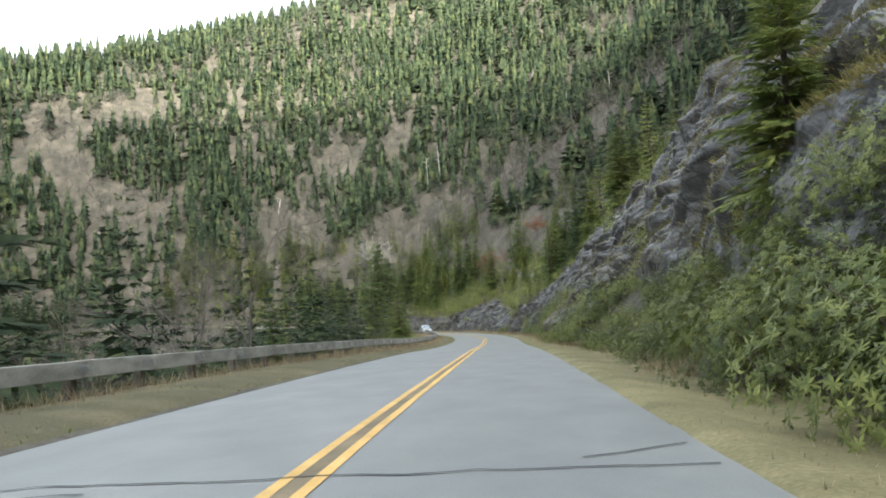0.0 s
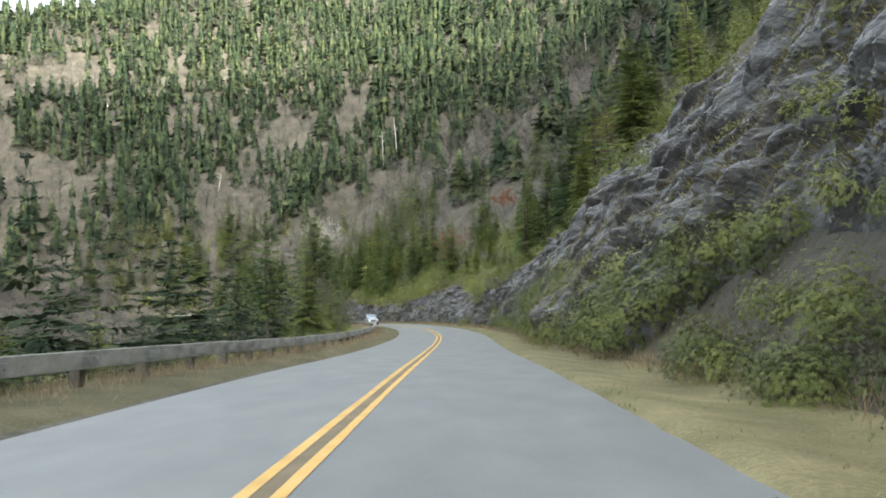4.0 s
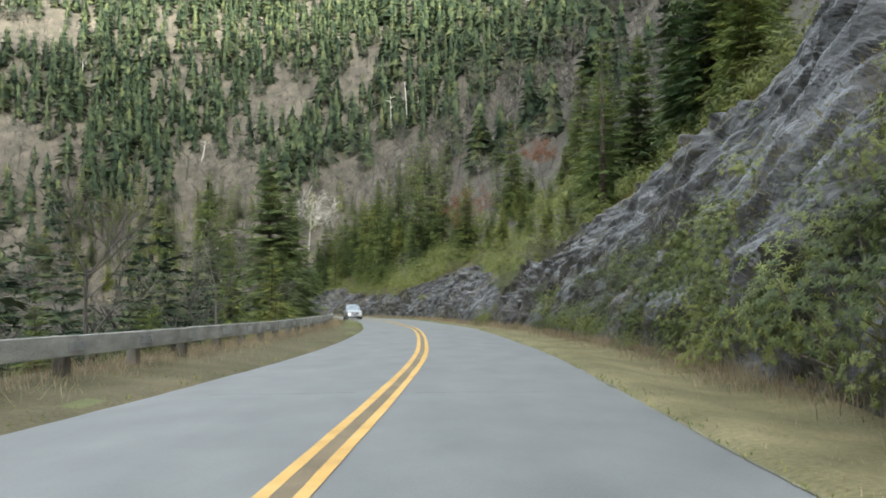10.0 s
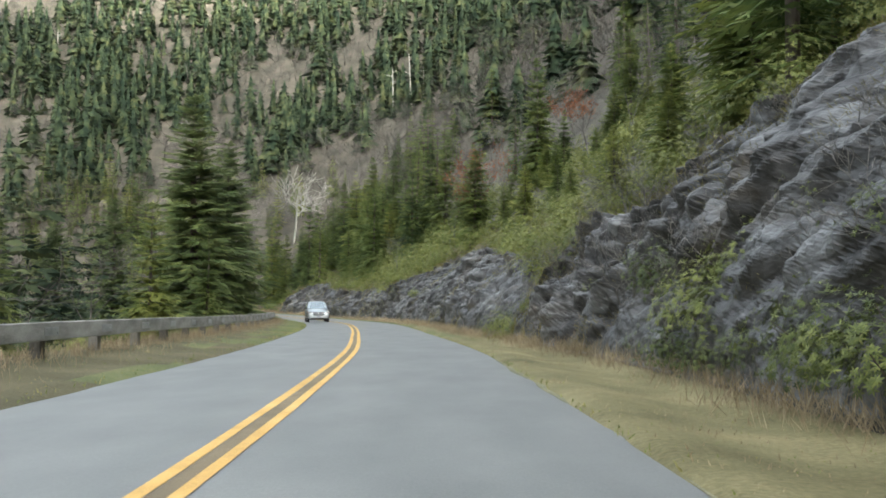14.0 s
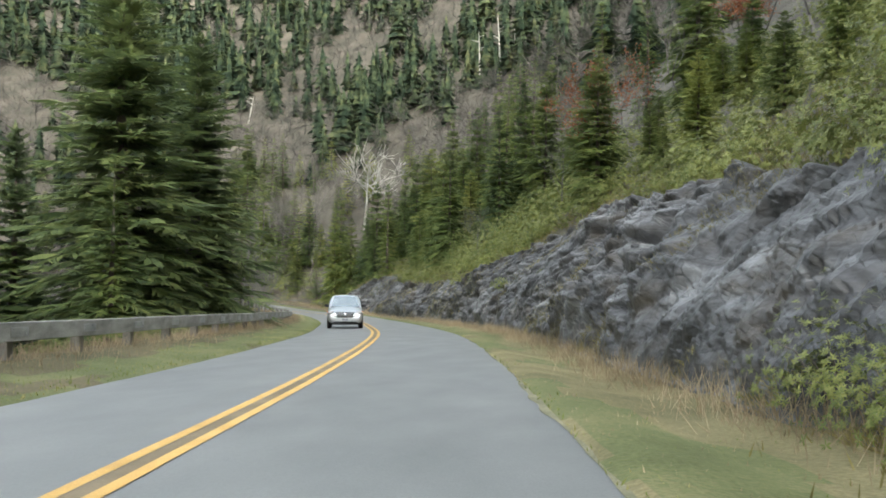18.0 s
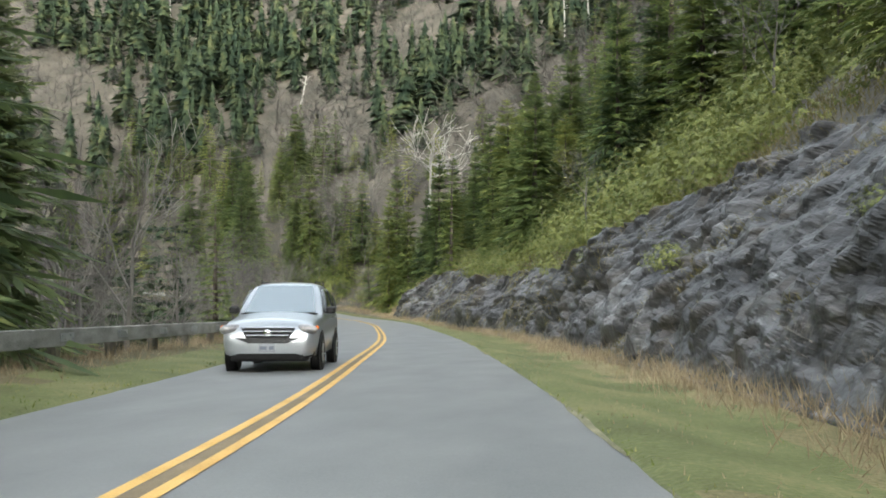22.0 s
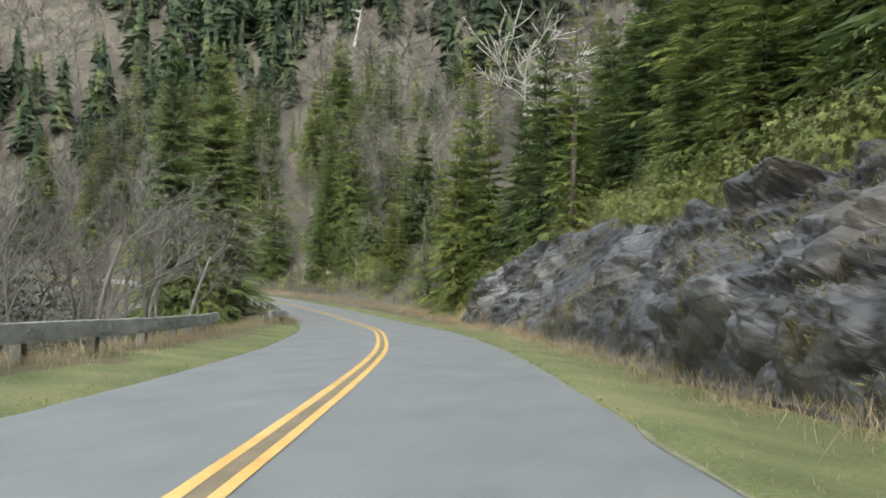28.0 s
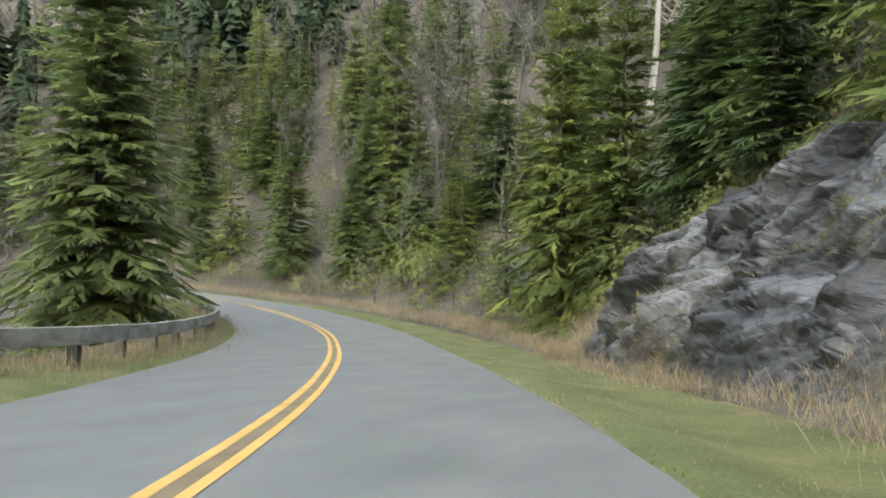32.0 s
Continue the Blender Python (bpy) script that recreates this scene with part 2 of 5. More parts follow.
def spline(points, step):
    p = np.array(points, float)
    p = np.vstack([2 * p[0] - p[1], p, 2 * p[-1] - p[-2]])
    out = []
    for i in range(1, len(p) - 2):
        n = max(2, int(np.linalg.norm(p[i + 1] - p[i]) / 0.5))
        d = [max(np.linalg.norm(p[j + 1] - p[j]), 1e-6) ** 0.5 for j in (i - 1, i, i + 1)]
        t0, t1, t2, t3 = 0, d[0], d[0] + d[1], sum(d)
        for t in np.linspace(t1, t2, n, endpoint=False):
            a1 = (t1 - t) / (t1 - t0) * p[i - 1] + (t - t0) / (t1 - t0) * p[i]
            a2 = (t2 - t) / (t2 - t1) * p[i] + (t - t1) / (t2 - t1) * p[i + 1]
            a3 = (t3 - t) / (t3 - t2) * p[i + 1] + (t - t2) / (t3 - t2) * p[i + 2]
            b1 = (t2 - t) / (t2 - t0) * a1 + (t - t0) / (t2 - t0) * a2
            b2 = (t3 - t) / (t3 - t1) * a2 + (t - t1) / (t3 - t1) * a3
            out.append((t2 - t) / (t2 - t1) * b1 + (t - t1) / (t2 - t1) * b2)
    out.append(p[-2])
    out = np.array(out)
    s = np.r_[0, np.cumsum(np.linalg.norm(np.diff(out[:, :2], axis=0), axis=1))]
    g = np.arange(0, s[-1], step)
    return g, np.stack([np.interp(g, s, out[:, k]) for k in range(3)], 1)


LS, LP = spline(CENTRE, 1.0)
_t = np.gradient(LP[:, :2], axis=0)
for _ in range(6):
    _t[1:-1] = (_t[:-2] + 2 * _t[1:-1] + _t[2:]) / 4
_t /= np.linalg.norm(_t, axis=1)[:, None]
LN = np.stack([_t[:, 1], -_t[:, 0]], 1)      # to the right of the road
LT = _t


def line_at(s):
    """Centre point, unit tangent and right normal at s (arrays)."""
    f = lambda a: np.stack([np.interp(s, LS, a[:, k]) for k in range(a.shape[1])], -1)
    return f(LP), f(LT), f(LN)


def s_of_y(y):
    """s along the nearly straight first stretch, by world y."""
    i = np.argmax(LP[:, 1] > y)
    return LS[i]


def vnoise(x, y, scale, seed=0.0):
    """Smooth value noise of arrays, about -1 to 1."""
    x, y = np.asarray(x, float) / scale + seed * 17.3, np.asarray(y, float) / scale + seed * 9.1
    x0, y0 = np.floor(x), np.floor(y)
    fx, fy = x - x0, y - y0
    fx, fy = fx * fx * (3 - 2 * fx), fy * fy * (3 - 2 * fy)
    h = lambda a, b: np.modf(np.abs(np.sin(a * 127.1 + b * 311.7) * 43758.5453))[0] * 2 - 1
    return (h(x0, y0) * (1 - fx) + h(x0 + 1, y0) * fx) * (1 - fy) + (h(x0, y0 + 1) * (1 - fx) + h(x0 + 1, y0 + 1) * fx) * fy


def smooth(a, b, x):
    t = np.clip((np.asarray(x, float) - a) / (b - a), 0, 1)
    return t * t * (3 - 2 * t)


def left_width(s):
    """Distance from the centre line to the left edge of the asphalt."""
    return np.interp(s, [105, 155, 175, 203, 246, 312, 345, 400], [3.86, 3.86, 3.55, 3.1, 2.82, 3.0, 3.55, 3.6])


def toe(s):
    """Distance from the centre line to the foot of the right-hand bank."""
    return 6.4 + 0.5 * vnoise(s, 0 * np.asarray(s), 14, 1) + 3.5 * smooth(352, 372, s)


def rock_top(s):
    """Height of bare rock above the road along s."""
    return np.interp(s, [100, 118, 128, 150, 175, 190, 196, 198.5, 205, 213, 219, 225, 229.5, 231.5, 236, 240, 250, 258, 267, 274, 280, 288, 294, 300, 306, 316, 327, 334, 341, 350, 354, 358],
                     [0, 3, 9, 13, 12.6, 11.2, 10.4, 8.0, 7.6, 6.7, 5.5, 4.0, 3.4, 1.2, 1.2, 3.6, 4.3, 4.9, 5.9, 5.8, 5.0, 3.8, 3.4, 3.3, 3.3, 3.3, 3.6, 4.3, 5.4, 4.3, 3.4, 0])


def steepness(s):
    """Rise of the rock cut for each metre away from the road."""
    return np.interp(s, [100, 150, 175, 200, 225, 240, 262, 280, 294, 306, 330, 352, 370], [1.4, 1.6, 1.7, 1.65, 1.7, 1.3, 1.15, 1.4, 1.6, 1.45, 1.3, 1.25, 0.9])


def brow(s):
    """Distance from the centre line to the top edge of the rock."""
    return toe(s) + rock_top(s) / steepness(s)


def outer_height(s, o, x, y, zc):
    """Ground to the right of the road, where the hill rises."""
    t = toe(s)
    d = np.maximum(o - t, 0)
    steep = steepness(s)
    reach = np.clip(rock_top(s) / steep, 2.5, 9)
    h = -0.22 * smooth(3.4, 5.2, o) + 0.1 * smooth(5.2, t, o)
    rise = np.where(d < reach, steep * d, steep * reach + 0.92 * (d - reach))
    n = vnoise(x, y, 38, 2) * 5 * smooth(20, 80, o) + vnoise(x, y, 13, 3) * 1.4 * smooth(9, 30, o) + vnoise(x, y, 90, 4) * 12 * smooth(60, 200, o)
    z = zc + h + rise + n * (d > 0)
    cap = 150 + 0.3 * (x + 179) + vnoise(x, y, 60, 5) * 5
    k = 18.0
    return np.where(z > cap - 60, -k * np.logaddexp(-z / k, -cap / k), z)


def inner_height(d, x, y, zc):
    """Ground to the left of the road (d: distance), where it falls to the hollow."""
    v = 0.12 * smooth(3.6, 5.0, d) - 0.45 * np.maximum(d - 6.2, 0)
    v = np.where(v < -28, -28 + 0.1 * (v + 28), v)
    return zc + v + vnoise(x, y, 12, 6) * 0.8 * smooth(8, 16, d)


def ground_at(s, o):
    """World point on the ground at s, o (arrays)."""
    s, o = np.asarray(s, float), np.asarray(o, float)
    c, t, n = line_at(s)
    x, y = c[..., 0] + n[..., 0] * o, c[..., 1] + n[..., 1] * o
    z = np.where(o >= 0, outer_height(s, o, x, y, c[..., 2]), inner_height(-o, x, y, c[..., 2]))
    return np.stack([x, y, z], -1)


def mesh_object(name, verts, faces, mat, parent=None, label="", smooth_shade=False):
    me = bpy.data.meshes.new(name)
    me.from_pydata([tuple(v) for v in np.asarray(verts, float).tolist()], [], [tuple(f) for f in (faces.tolist() if hasattr(faces, "tolist") else faces)])
    me.materials.append(mat)
    if smooth_shade:
        me.polygons.foreach_set("use_smooth", [True] * len(me.polygons))
    ob = new(name, me)
    if parent is not None:
        ob.parent = parent
    if label:
        ob["label"] = label
    return ob


def grid_faces(a, b):
    i = np.arange(a * b).reshape(a, b)
    return np.stack([i[:-1, :-1], i[1:, :-1], i[1:, 1:], i[:-1, 1:]], -1).reshape(-1, 4)


# ---- ground, road, markings ----
S_END = float(LS[-1])
rows = np.arange(0, S_END, 2.0)
cols = np.array([-15, -12, -10, -8, -7, -6.2, -5.4, -4.6, -3.9, -3.4, 0, 3.3, 3.7, 4.2, 4.8, 5.5, 6.2, 7, 8, 9.5, 11, 13, 15.5, 18.5, 22, 26, 31, 37, 44, 52, 61, 71, 82, 95, 110, 127, 146, 168, 192, 220, 250, 285, 325, 370, 420, 480, 550, 640])
ss, oo = np.meshgrid(rows, cols, indexing="ij")
gv = ground_at(ss, oo)
gv[..., 2] -= np.where(np.abs(oo) < 3.45, 0.12, 0.0)
gverts, gfaces = [gv.reshape(-1, 3)], [grid_faces(len(rows), len(cols))]
ix = np.arange(-420, 4, 4.0)
iy = np.arange(-150, 250, 4.0)
gx, gy = np.meshgrid(ix, iy, indexing="ij")
near = np.full(gx.shape, 1e9)
zc = np.zeros(gx.shape)
side = np.zeros(gx.shape)
for k in range(0, len(LP), 3):
    dx, dy = gx - LP[k, 0], gy - LP[k, 1]
    d = np.hypot(dx, dy)
    m = d < near
    near[m], zc[m], side[m] = d[m], LP[k, 2], (dx * LN[k, 0] + dy * LN[k, 1])[m]
iz = inner_height(near, gx, gy, zc) - 0.35 * smooth(12, 8.5, near)
keep = ((side < 0) & (near > 7.5)).ravel()
f = grid_faces(len(ix), len(iy))
f = f[keep[f].all(1)]
gfaces.append(f + len(gverts[0]))
gverts.append(np.stack([gx, gy, iz], -1).reshape(-1, 3))
# an unseen ridge added behind the first view, shaped to keep sun off the lower slopes
rx, ry = np.meshgrid(np.linspace(-1200, 1200, 60), np.linspace(-1100, -150, 40), indexing="ij")
rz = 344 * (1 - 0.12 * smooth(70, 190, rx)) * smooth(-180, -520, ry) * smooth(-1100, -520, ry + 0 * rx) + vnoise(rx, ry, 140, 3) * 18 * smooth(-180, -400, ry) - 12
gfaces.append(grid_faces(60, 40) + sum(len(v) for v in gverts))
gverts.append(np.stack([rx, ry, rz], -1).reshape(-1, 3))
ground = mesh_object("ground", np.vstack(gverts), np.vstack(gfaces), WOODFLOOR, smooth_shade=True)
tagged(ground, "brown leaf-littered forest floor of a steep mountainside", "ground", kind="structure")


def strip(name, s0, s1, o0, o1, dz, mat, step=1.0, wob=0.0, cols=2, crown=0.0, thick=0.0):
    """A ribbon that follows the road between two offsets."""
    s = np.arange(s0, s1, step)
    v = []
    for o in np.linspace(o0, o1, cols):
        c, t, n = line_at(s)
        off = o + (wob * vnoise(s, s * 0, 2.3, o) + wob * 0.6 * vnoise(s, s * 0, 0.7, o + 3) if o in (o0, o1) else 0)
        off = np.asarray(off) + 0 * s
        if o < -1:
            off = off * left_width(s) / 3.62
        v.append(np.stack([c[:, 0] + n[:, 0] * off, c[:, 1] + n[:, 1] * off, c[:, 2] + dz - crown * abs(o)], -1))
    v = np.stack(v, 1)
    return mesh_object(name, v.reshape(-1, 3), grid_faces(len(s), cols)[:, ::-1], mat, smooth_shade=True)


road = strip("road", 5, 416, -3.62, 3.38, 0.0, ASPHALT, wob=0.035, cols=9, crown=0.006, step=0.25)
tagged(road, "worn grey two-lane asphalt road with dry verges", "road", kind="structure")
for o in (-0.185, 0.073):
    tagged(strip("road_line", 5, 416, o, o + 0.112, 0.006, YELLOW, wob=0.006, step=0.5), "solid yellow painted centre line on asphalt", "road marking", kind="structure")
GAPDIRT = material("worn_joint", [(0.13, 0.105, 0.07), (0.18, 0.145, 0.095), (0.24, 0.195, 0.13)], scale=0.8, rough=0.85, bump=0.4, bump_scale=60, bump_dist=0.005)
tagged(strip("road_joint", 5, 416, -0.068, 0.07, 0.004, GAPDIRT, wob=0.01, step=0.5), "dark gritty seam between the two yellow lines", "road marking", kind="structure")
GRIT = material("pale_grit", [(0.1, 0.1, 0.06), (0.17, 0.165, 0.105), (0.27, 0.25, 0.17)], scale=0.7, rough=0.95, bump=0.6, bump_scale=40, bump_dist=0.01, fine=0.8)
tagged(strip("road_edge", 170, 352, 3.32, 3.47, 0.008, GRIT, wob=0.09, step=0.25, crown=0.006), "pale grit and dead grass along the asphalt edge", "road edge", kind="structure")

# the verges: mown grass on both sides
def verge(name, s0, s1, o0, o1, mat, label):
    s = np.arange(s0, s1, 0.8)
    f = np.linspace(0, 1, 15)
    a, f = np.meshgrid(s, f, indexing="ij")
    inner = o0 if o0 > 0 else -left_width(a) + 0.15
    b = inner + (o1 - inner) * f
    v = ground_at(a, b)
    c, t, n = line_at(a)
    lip = smooth(0.0, 0.12, f)
    v[..., 2] = np.where(f < 0.01, c[..., 2] - 0.06, v[..., 2] + 0.07 * lip - 0.02 + 0.03 * vnoise(v[..., 0], v[..., 1], 0.6, 4) * lip)
    v[..., 2] -= 0.25 * smooth(0.9, 1.0, f)
    return tagged(mesh_object(name, v.reshape(-1, 3), grid_faces(*a.shape) if o0 > 0 else grid_faces(*a.shape)[:, ::-1], mat, smooth_shade=True), label, "grass verge", kind="structure")


right_verge = verge("verge", 5, 420, 3.22, 6.5, TURF, "straw-coloured and green mown grass verge along the asphalt")
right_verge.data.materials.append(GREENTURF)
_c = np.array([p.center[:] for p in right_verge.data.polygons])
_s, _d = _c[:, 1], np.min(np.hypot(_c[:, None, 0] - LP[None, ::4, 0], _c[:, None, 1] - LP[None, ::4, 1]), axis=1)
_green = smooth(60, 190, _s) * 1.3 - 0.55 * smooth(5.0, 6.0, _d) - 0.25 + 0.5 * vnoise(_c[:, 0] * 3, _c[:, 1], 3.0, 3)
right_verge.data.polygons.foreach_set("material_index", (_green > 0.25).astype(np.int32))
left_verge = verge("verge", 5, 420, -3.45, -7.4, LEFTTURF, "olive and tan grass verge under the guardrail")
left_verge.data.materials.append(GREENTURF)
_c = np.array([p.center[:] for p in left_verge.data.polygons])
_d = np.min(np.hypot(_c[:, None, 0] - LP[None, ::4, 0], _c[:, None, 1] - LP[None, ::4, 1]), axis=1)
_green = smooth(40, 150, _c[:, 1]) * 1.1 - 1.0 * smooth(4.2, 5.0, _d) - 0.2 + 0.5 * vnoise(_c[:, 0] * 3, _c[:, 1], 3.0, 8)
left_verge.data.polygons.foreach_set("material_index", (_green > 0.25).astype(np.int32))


# ---- rock cut ----
def plates(u, w, cu, cw, seed, lift):
    """Overlapping plates of broken beds: each falls away gently above and steeply below; the foremost shows."""
    h = lambda a, b, c: np.modf(np.abs(np.sin(a * 12.9898 + b * 78.233 + c * 37.719 + seed) * 43758.5453))[0]
    iu, iw = np.floor(u / cu), np.floor(w / cw)
    out = np.full(u.shape, -9.0)
    for du in (-1, 0, 1):
        for dw in (-1, 0, 1):
            a, b = iu + du, iw + dw
            pu, pw = u - (a + 0.1 + 0.8 * h(a, b, 1)) * cu, w - (b + 0.1 + 0.8 * h(a, b, 2)) * cw
            pu = pu + (h(a, b, 6) - 0.5) * 2.2 * pw
            fall = np.where(pw > 0, (0.1 + 0.5 * h(a, b, 4)) * pw, (1.0 + 1.3 * h(a, b, 5)) * -pw)
            ends = np.where(pu > 0, 0.12 + 0.5 * h(a, b, 7), 0.12 + 0.5 * h(a, b, 8)) * np.abs(pu)
            out = np.maximum(out, lift * h(a, b, 3) - np.maximum(fall, ends * 1.2) - 0.3 * np.minimum(fall, ends))
    return out


def rock_surface(a, b):
    """Points of the rock cut: a along the road, b from its foot (0) to its top (1)."""
    top = rock_top(a) * (1 + 0.05 * vnoise(a, a * 0, 7, 3))
    o = toe(a) - 0.4 + 1.9 * smooth(158, 147, a) + b * (top / steepness(a) + 0.4)
    p = ground_at(a, o)
    c, t, n = line_at(a)
    face = np.stack([-n[..., 0] * 0.86, -n[..., 1] * 0.86, 0 * a + 0.5], -1)
    rel = p[..., 2] - c[..., 2]
    # beds that dip along the road, bent a little and broken by joints
    dip = np.interp(a, [190, 235, 250], [0.7, 0.7, 0.45])
    q = rel * 0.93 + dip * (a - 240) + 0.5 * vnoise(a, rel, 7.0, 1) + 0.16 * vnoise(a, rel, 2.2, 2)
    along = a - dip * rel + 0.5 * vnoise(a, rel, 5.0, 7) + 0.15 * vnoise(a, rel, 1.1, 17)
    broken = smooth(-0.5, 0.4, vnoise(a, rel, 6.5, 25) + 0.35 * vnoise(a, rel, 2.0, 26))
    d = 0.35 * vnoise(a, rel, 8.0, 11) + 0.4 + (0.3 + 0.35 * smooth(205, 180, a)) * plates(along, q, 8.0, 2.6, 1.0, 1.8) + plates(along, q, 3.2, 0.8, 5.0, 0.8) * (0.4 + 0.5 * broken) + plates(along, q, 1.3, 0.32, 9.0, 0.3) * (0.6 + 0.6 * broken) * (0.7 + 0.3 * smooth(205, 235, a)) + plates(along, q, 0.6, 0.2, 13.0, 0.14) * (0.5 + 0.6 * broken) * (0.4 + 0.6 * smooth(205, 235, a))
    d = np.maximum(d, 0.06 + 0.08 * vnoise(a, rel, 0.7, 27) + 0.5 * plates(along, q, 1.0, 0.3, 21.0, 0.3))
    edge = smooth(1, 0.93, b + 0.05 * vnoise(a, rel, 1.5, 5)) * smooth(112, 116, a) * smooth(358, 355, a)
    d = d * edge - 0.7 * (1 - edge)
    d = d * (0.15 + 0.85 * smooth(0.0, 1.4 / np.maximum(top, 2), b)) * np.clip(top / 3.0, 0.15, 1)
    v = p + face * d[..., None]
    v[..., 2] -= 0.5 * smooth(0.03, 0.0, b)
    v[..., :2] += n * (0.1 * smooth(0.06, 0.0, b))[..., None] + t * (0.06 * vnoise(a, rel, 0.6, 15))[..., None]
    return v


def rock_patch(s0, s1, label):
    n = int(round((s1 - s0) / 0.12))
    s = np.linspace(s0, s1, n + 1)
    w = np.linspace(0, 1, 185)
    a, b = np.meshgrid(s, w, indexing="ij")
    v = rock_surface(a, b)
    return tagged(mesh_object("rock_face", v.reshape(-1, 3), grid_faces(len(s), len(w)), ROCK), label, "rock face", group="roadside rock cut", kind="structure")


for k, (a, b) in enumerate(((112, 155), (155, 189), (189, 221), (221, 255), (255, 291), (291, 325), (325, 358))):
    rock_patch(a, b, ("tall dark grey schist cliff with grassy ledges", "blocky grey schist cliff with overhanging ledges", "steep slab of layered grey rock", "dark layered rock above a brushy toe",
                      "jagged dipping beds of grey rock", "low dark wet-looking layered rock wall", "blue-grey slabby rock at the inside of the bank")[k])


# ---- guardrail ----
def rail_off(s):
    return -5.35 - 1.1 * smooth(155, 118, s) - 1.1 * smooth(322, 341, s) + 2.0 * smooth(343, 348, s)


def box(bm, size, at=(0, 0, 0), bevel=0.0, rot=None):
    r = bmesh.ops.create_cube(bm, size=1.0)
    m = Matrix.Translation(at) @ (rot if rot is not None else Matrix()) @ Matrix.Diagonal((*size, 1))
    bmesh.ops.transform(bm, matrix=m, verts=r["verts"])
    if bevel:
        es = list({e for v in r["verts"] for e in v.link_edges})
        bmesh.ops.bevel(bm, geom=es, offset=bevel, segments=1, affect="EDGES")


def bm_mesh(name, bm, mat, smooth_shade=False):
    me = bpy.data.meshes.new(name)
    bm.to_mesh(me)
    bm.free()
    me.materials.append(mat)
    if smooth_shade:
        me.polygons.foreach_set("use_smooth", [True] * len(me.polygons))
    return me


def part(name, bm, mat, parent, label="", smooth_shade=False):
    ob = new(name, bm_mesh(name, bm, mat, smooth_shade) if isinstance(bm, bmesh.types.BMesh) else bm)
    ob.parent = parent
    if label:
        ob["label"] = label
    return ob


bm = bmesh.new()
box(bm, (0.22, 0.2, 1.1), (0, 0, 0.08), 0.012)
POST = bm_mesh("post", bm, DARKTIMBER)
bm = bmesh.new()
box(bm, (3.04, 0.15, 0.33), (0, 0, 0), 0.014)
BEAM = bm_mesh("rail_beam", bm, TIMBER)
bm = bmesh.new()
box(bm, (0.62, 0.012, 0.16), (0, 0, 0), 0.003)
for sx in (-0.24, -0.12, 0.12, 0.24):
    box(bm, (0.035, 0.03, 0.035), (sx, -0.012, 0.035 * (1 if sx in (-0.24, 0.12) else -1)))
PLATE = bm_mesh("splice_plate", bm, STEEL)


def guardrail(s0, s1, label):
    rail = tagged(new("guardrail"), label, "guardrail", group="timber guardrails")
    c, t, n = line_at(s0)
    rail.location = (c[0] + n[0] * rail_off(s0), c[1] + n[1] * rail_off(s0), c[2])
    inv = Matrix.Translation(-rail.location)
    s = s0
    while s < s1:
        pts = []
        for q in (s, s + 3.05):
            c, t, n = line_at(q)
            o = rail_off(q)
            pts.append(Vector((c[0] + n[0] * o, c[1] + n[1] * o, c[2] + 0.1)))
        d = (pts[1] - pts[0])
        yaw = math.atan2(d.y, d.x)
        pitch = -math.atan2(d.z, d.xy.length)
        turn = Euler((0, pitch, yaw)).to_matrix().to_4x4()
        post = part("post", POST, None, rail)
        post.matrix_local = inv @ Matrix.Translation(pts[0] + Vector((0, 0, -0.03 + random.uniform(-0.015, 0.015)))) @ Euler((random.uniform(-0.02, 0.02), random.uniform(-0.02, 0.02), yaw)).to_matrix().to_4x4()
        if s + 3.05 < s1:
            face = turn @ Vector((0, -0.18, 0))
            beam = part("rail_beam", BEAM, None, rail)
            beam.matrix_local = inv @ Matrix.Translation((pts[0] + pts[1]) / 2 + face + Vector((0, 0, 0.57 + random.uniform(-0.008, 0.008)))) @ turn
            plate = part("splice_plate", PLATE, None, rail)
            plate.matrix_local = inv @ Matrix.Translation(pts[1] + turn @ Vector((0, -0.262, 0)) + Vector((0, 0, 0.57))) @ turn
        s += 3.05
    return rail


guardrail(60, 337, "long weathered grey timber guardrail on square posts")
guardrail(346, 402, "weathered timber guardrail curving round the bend")


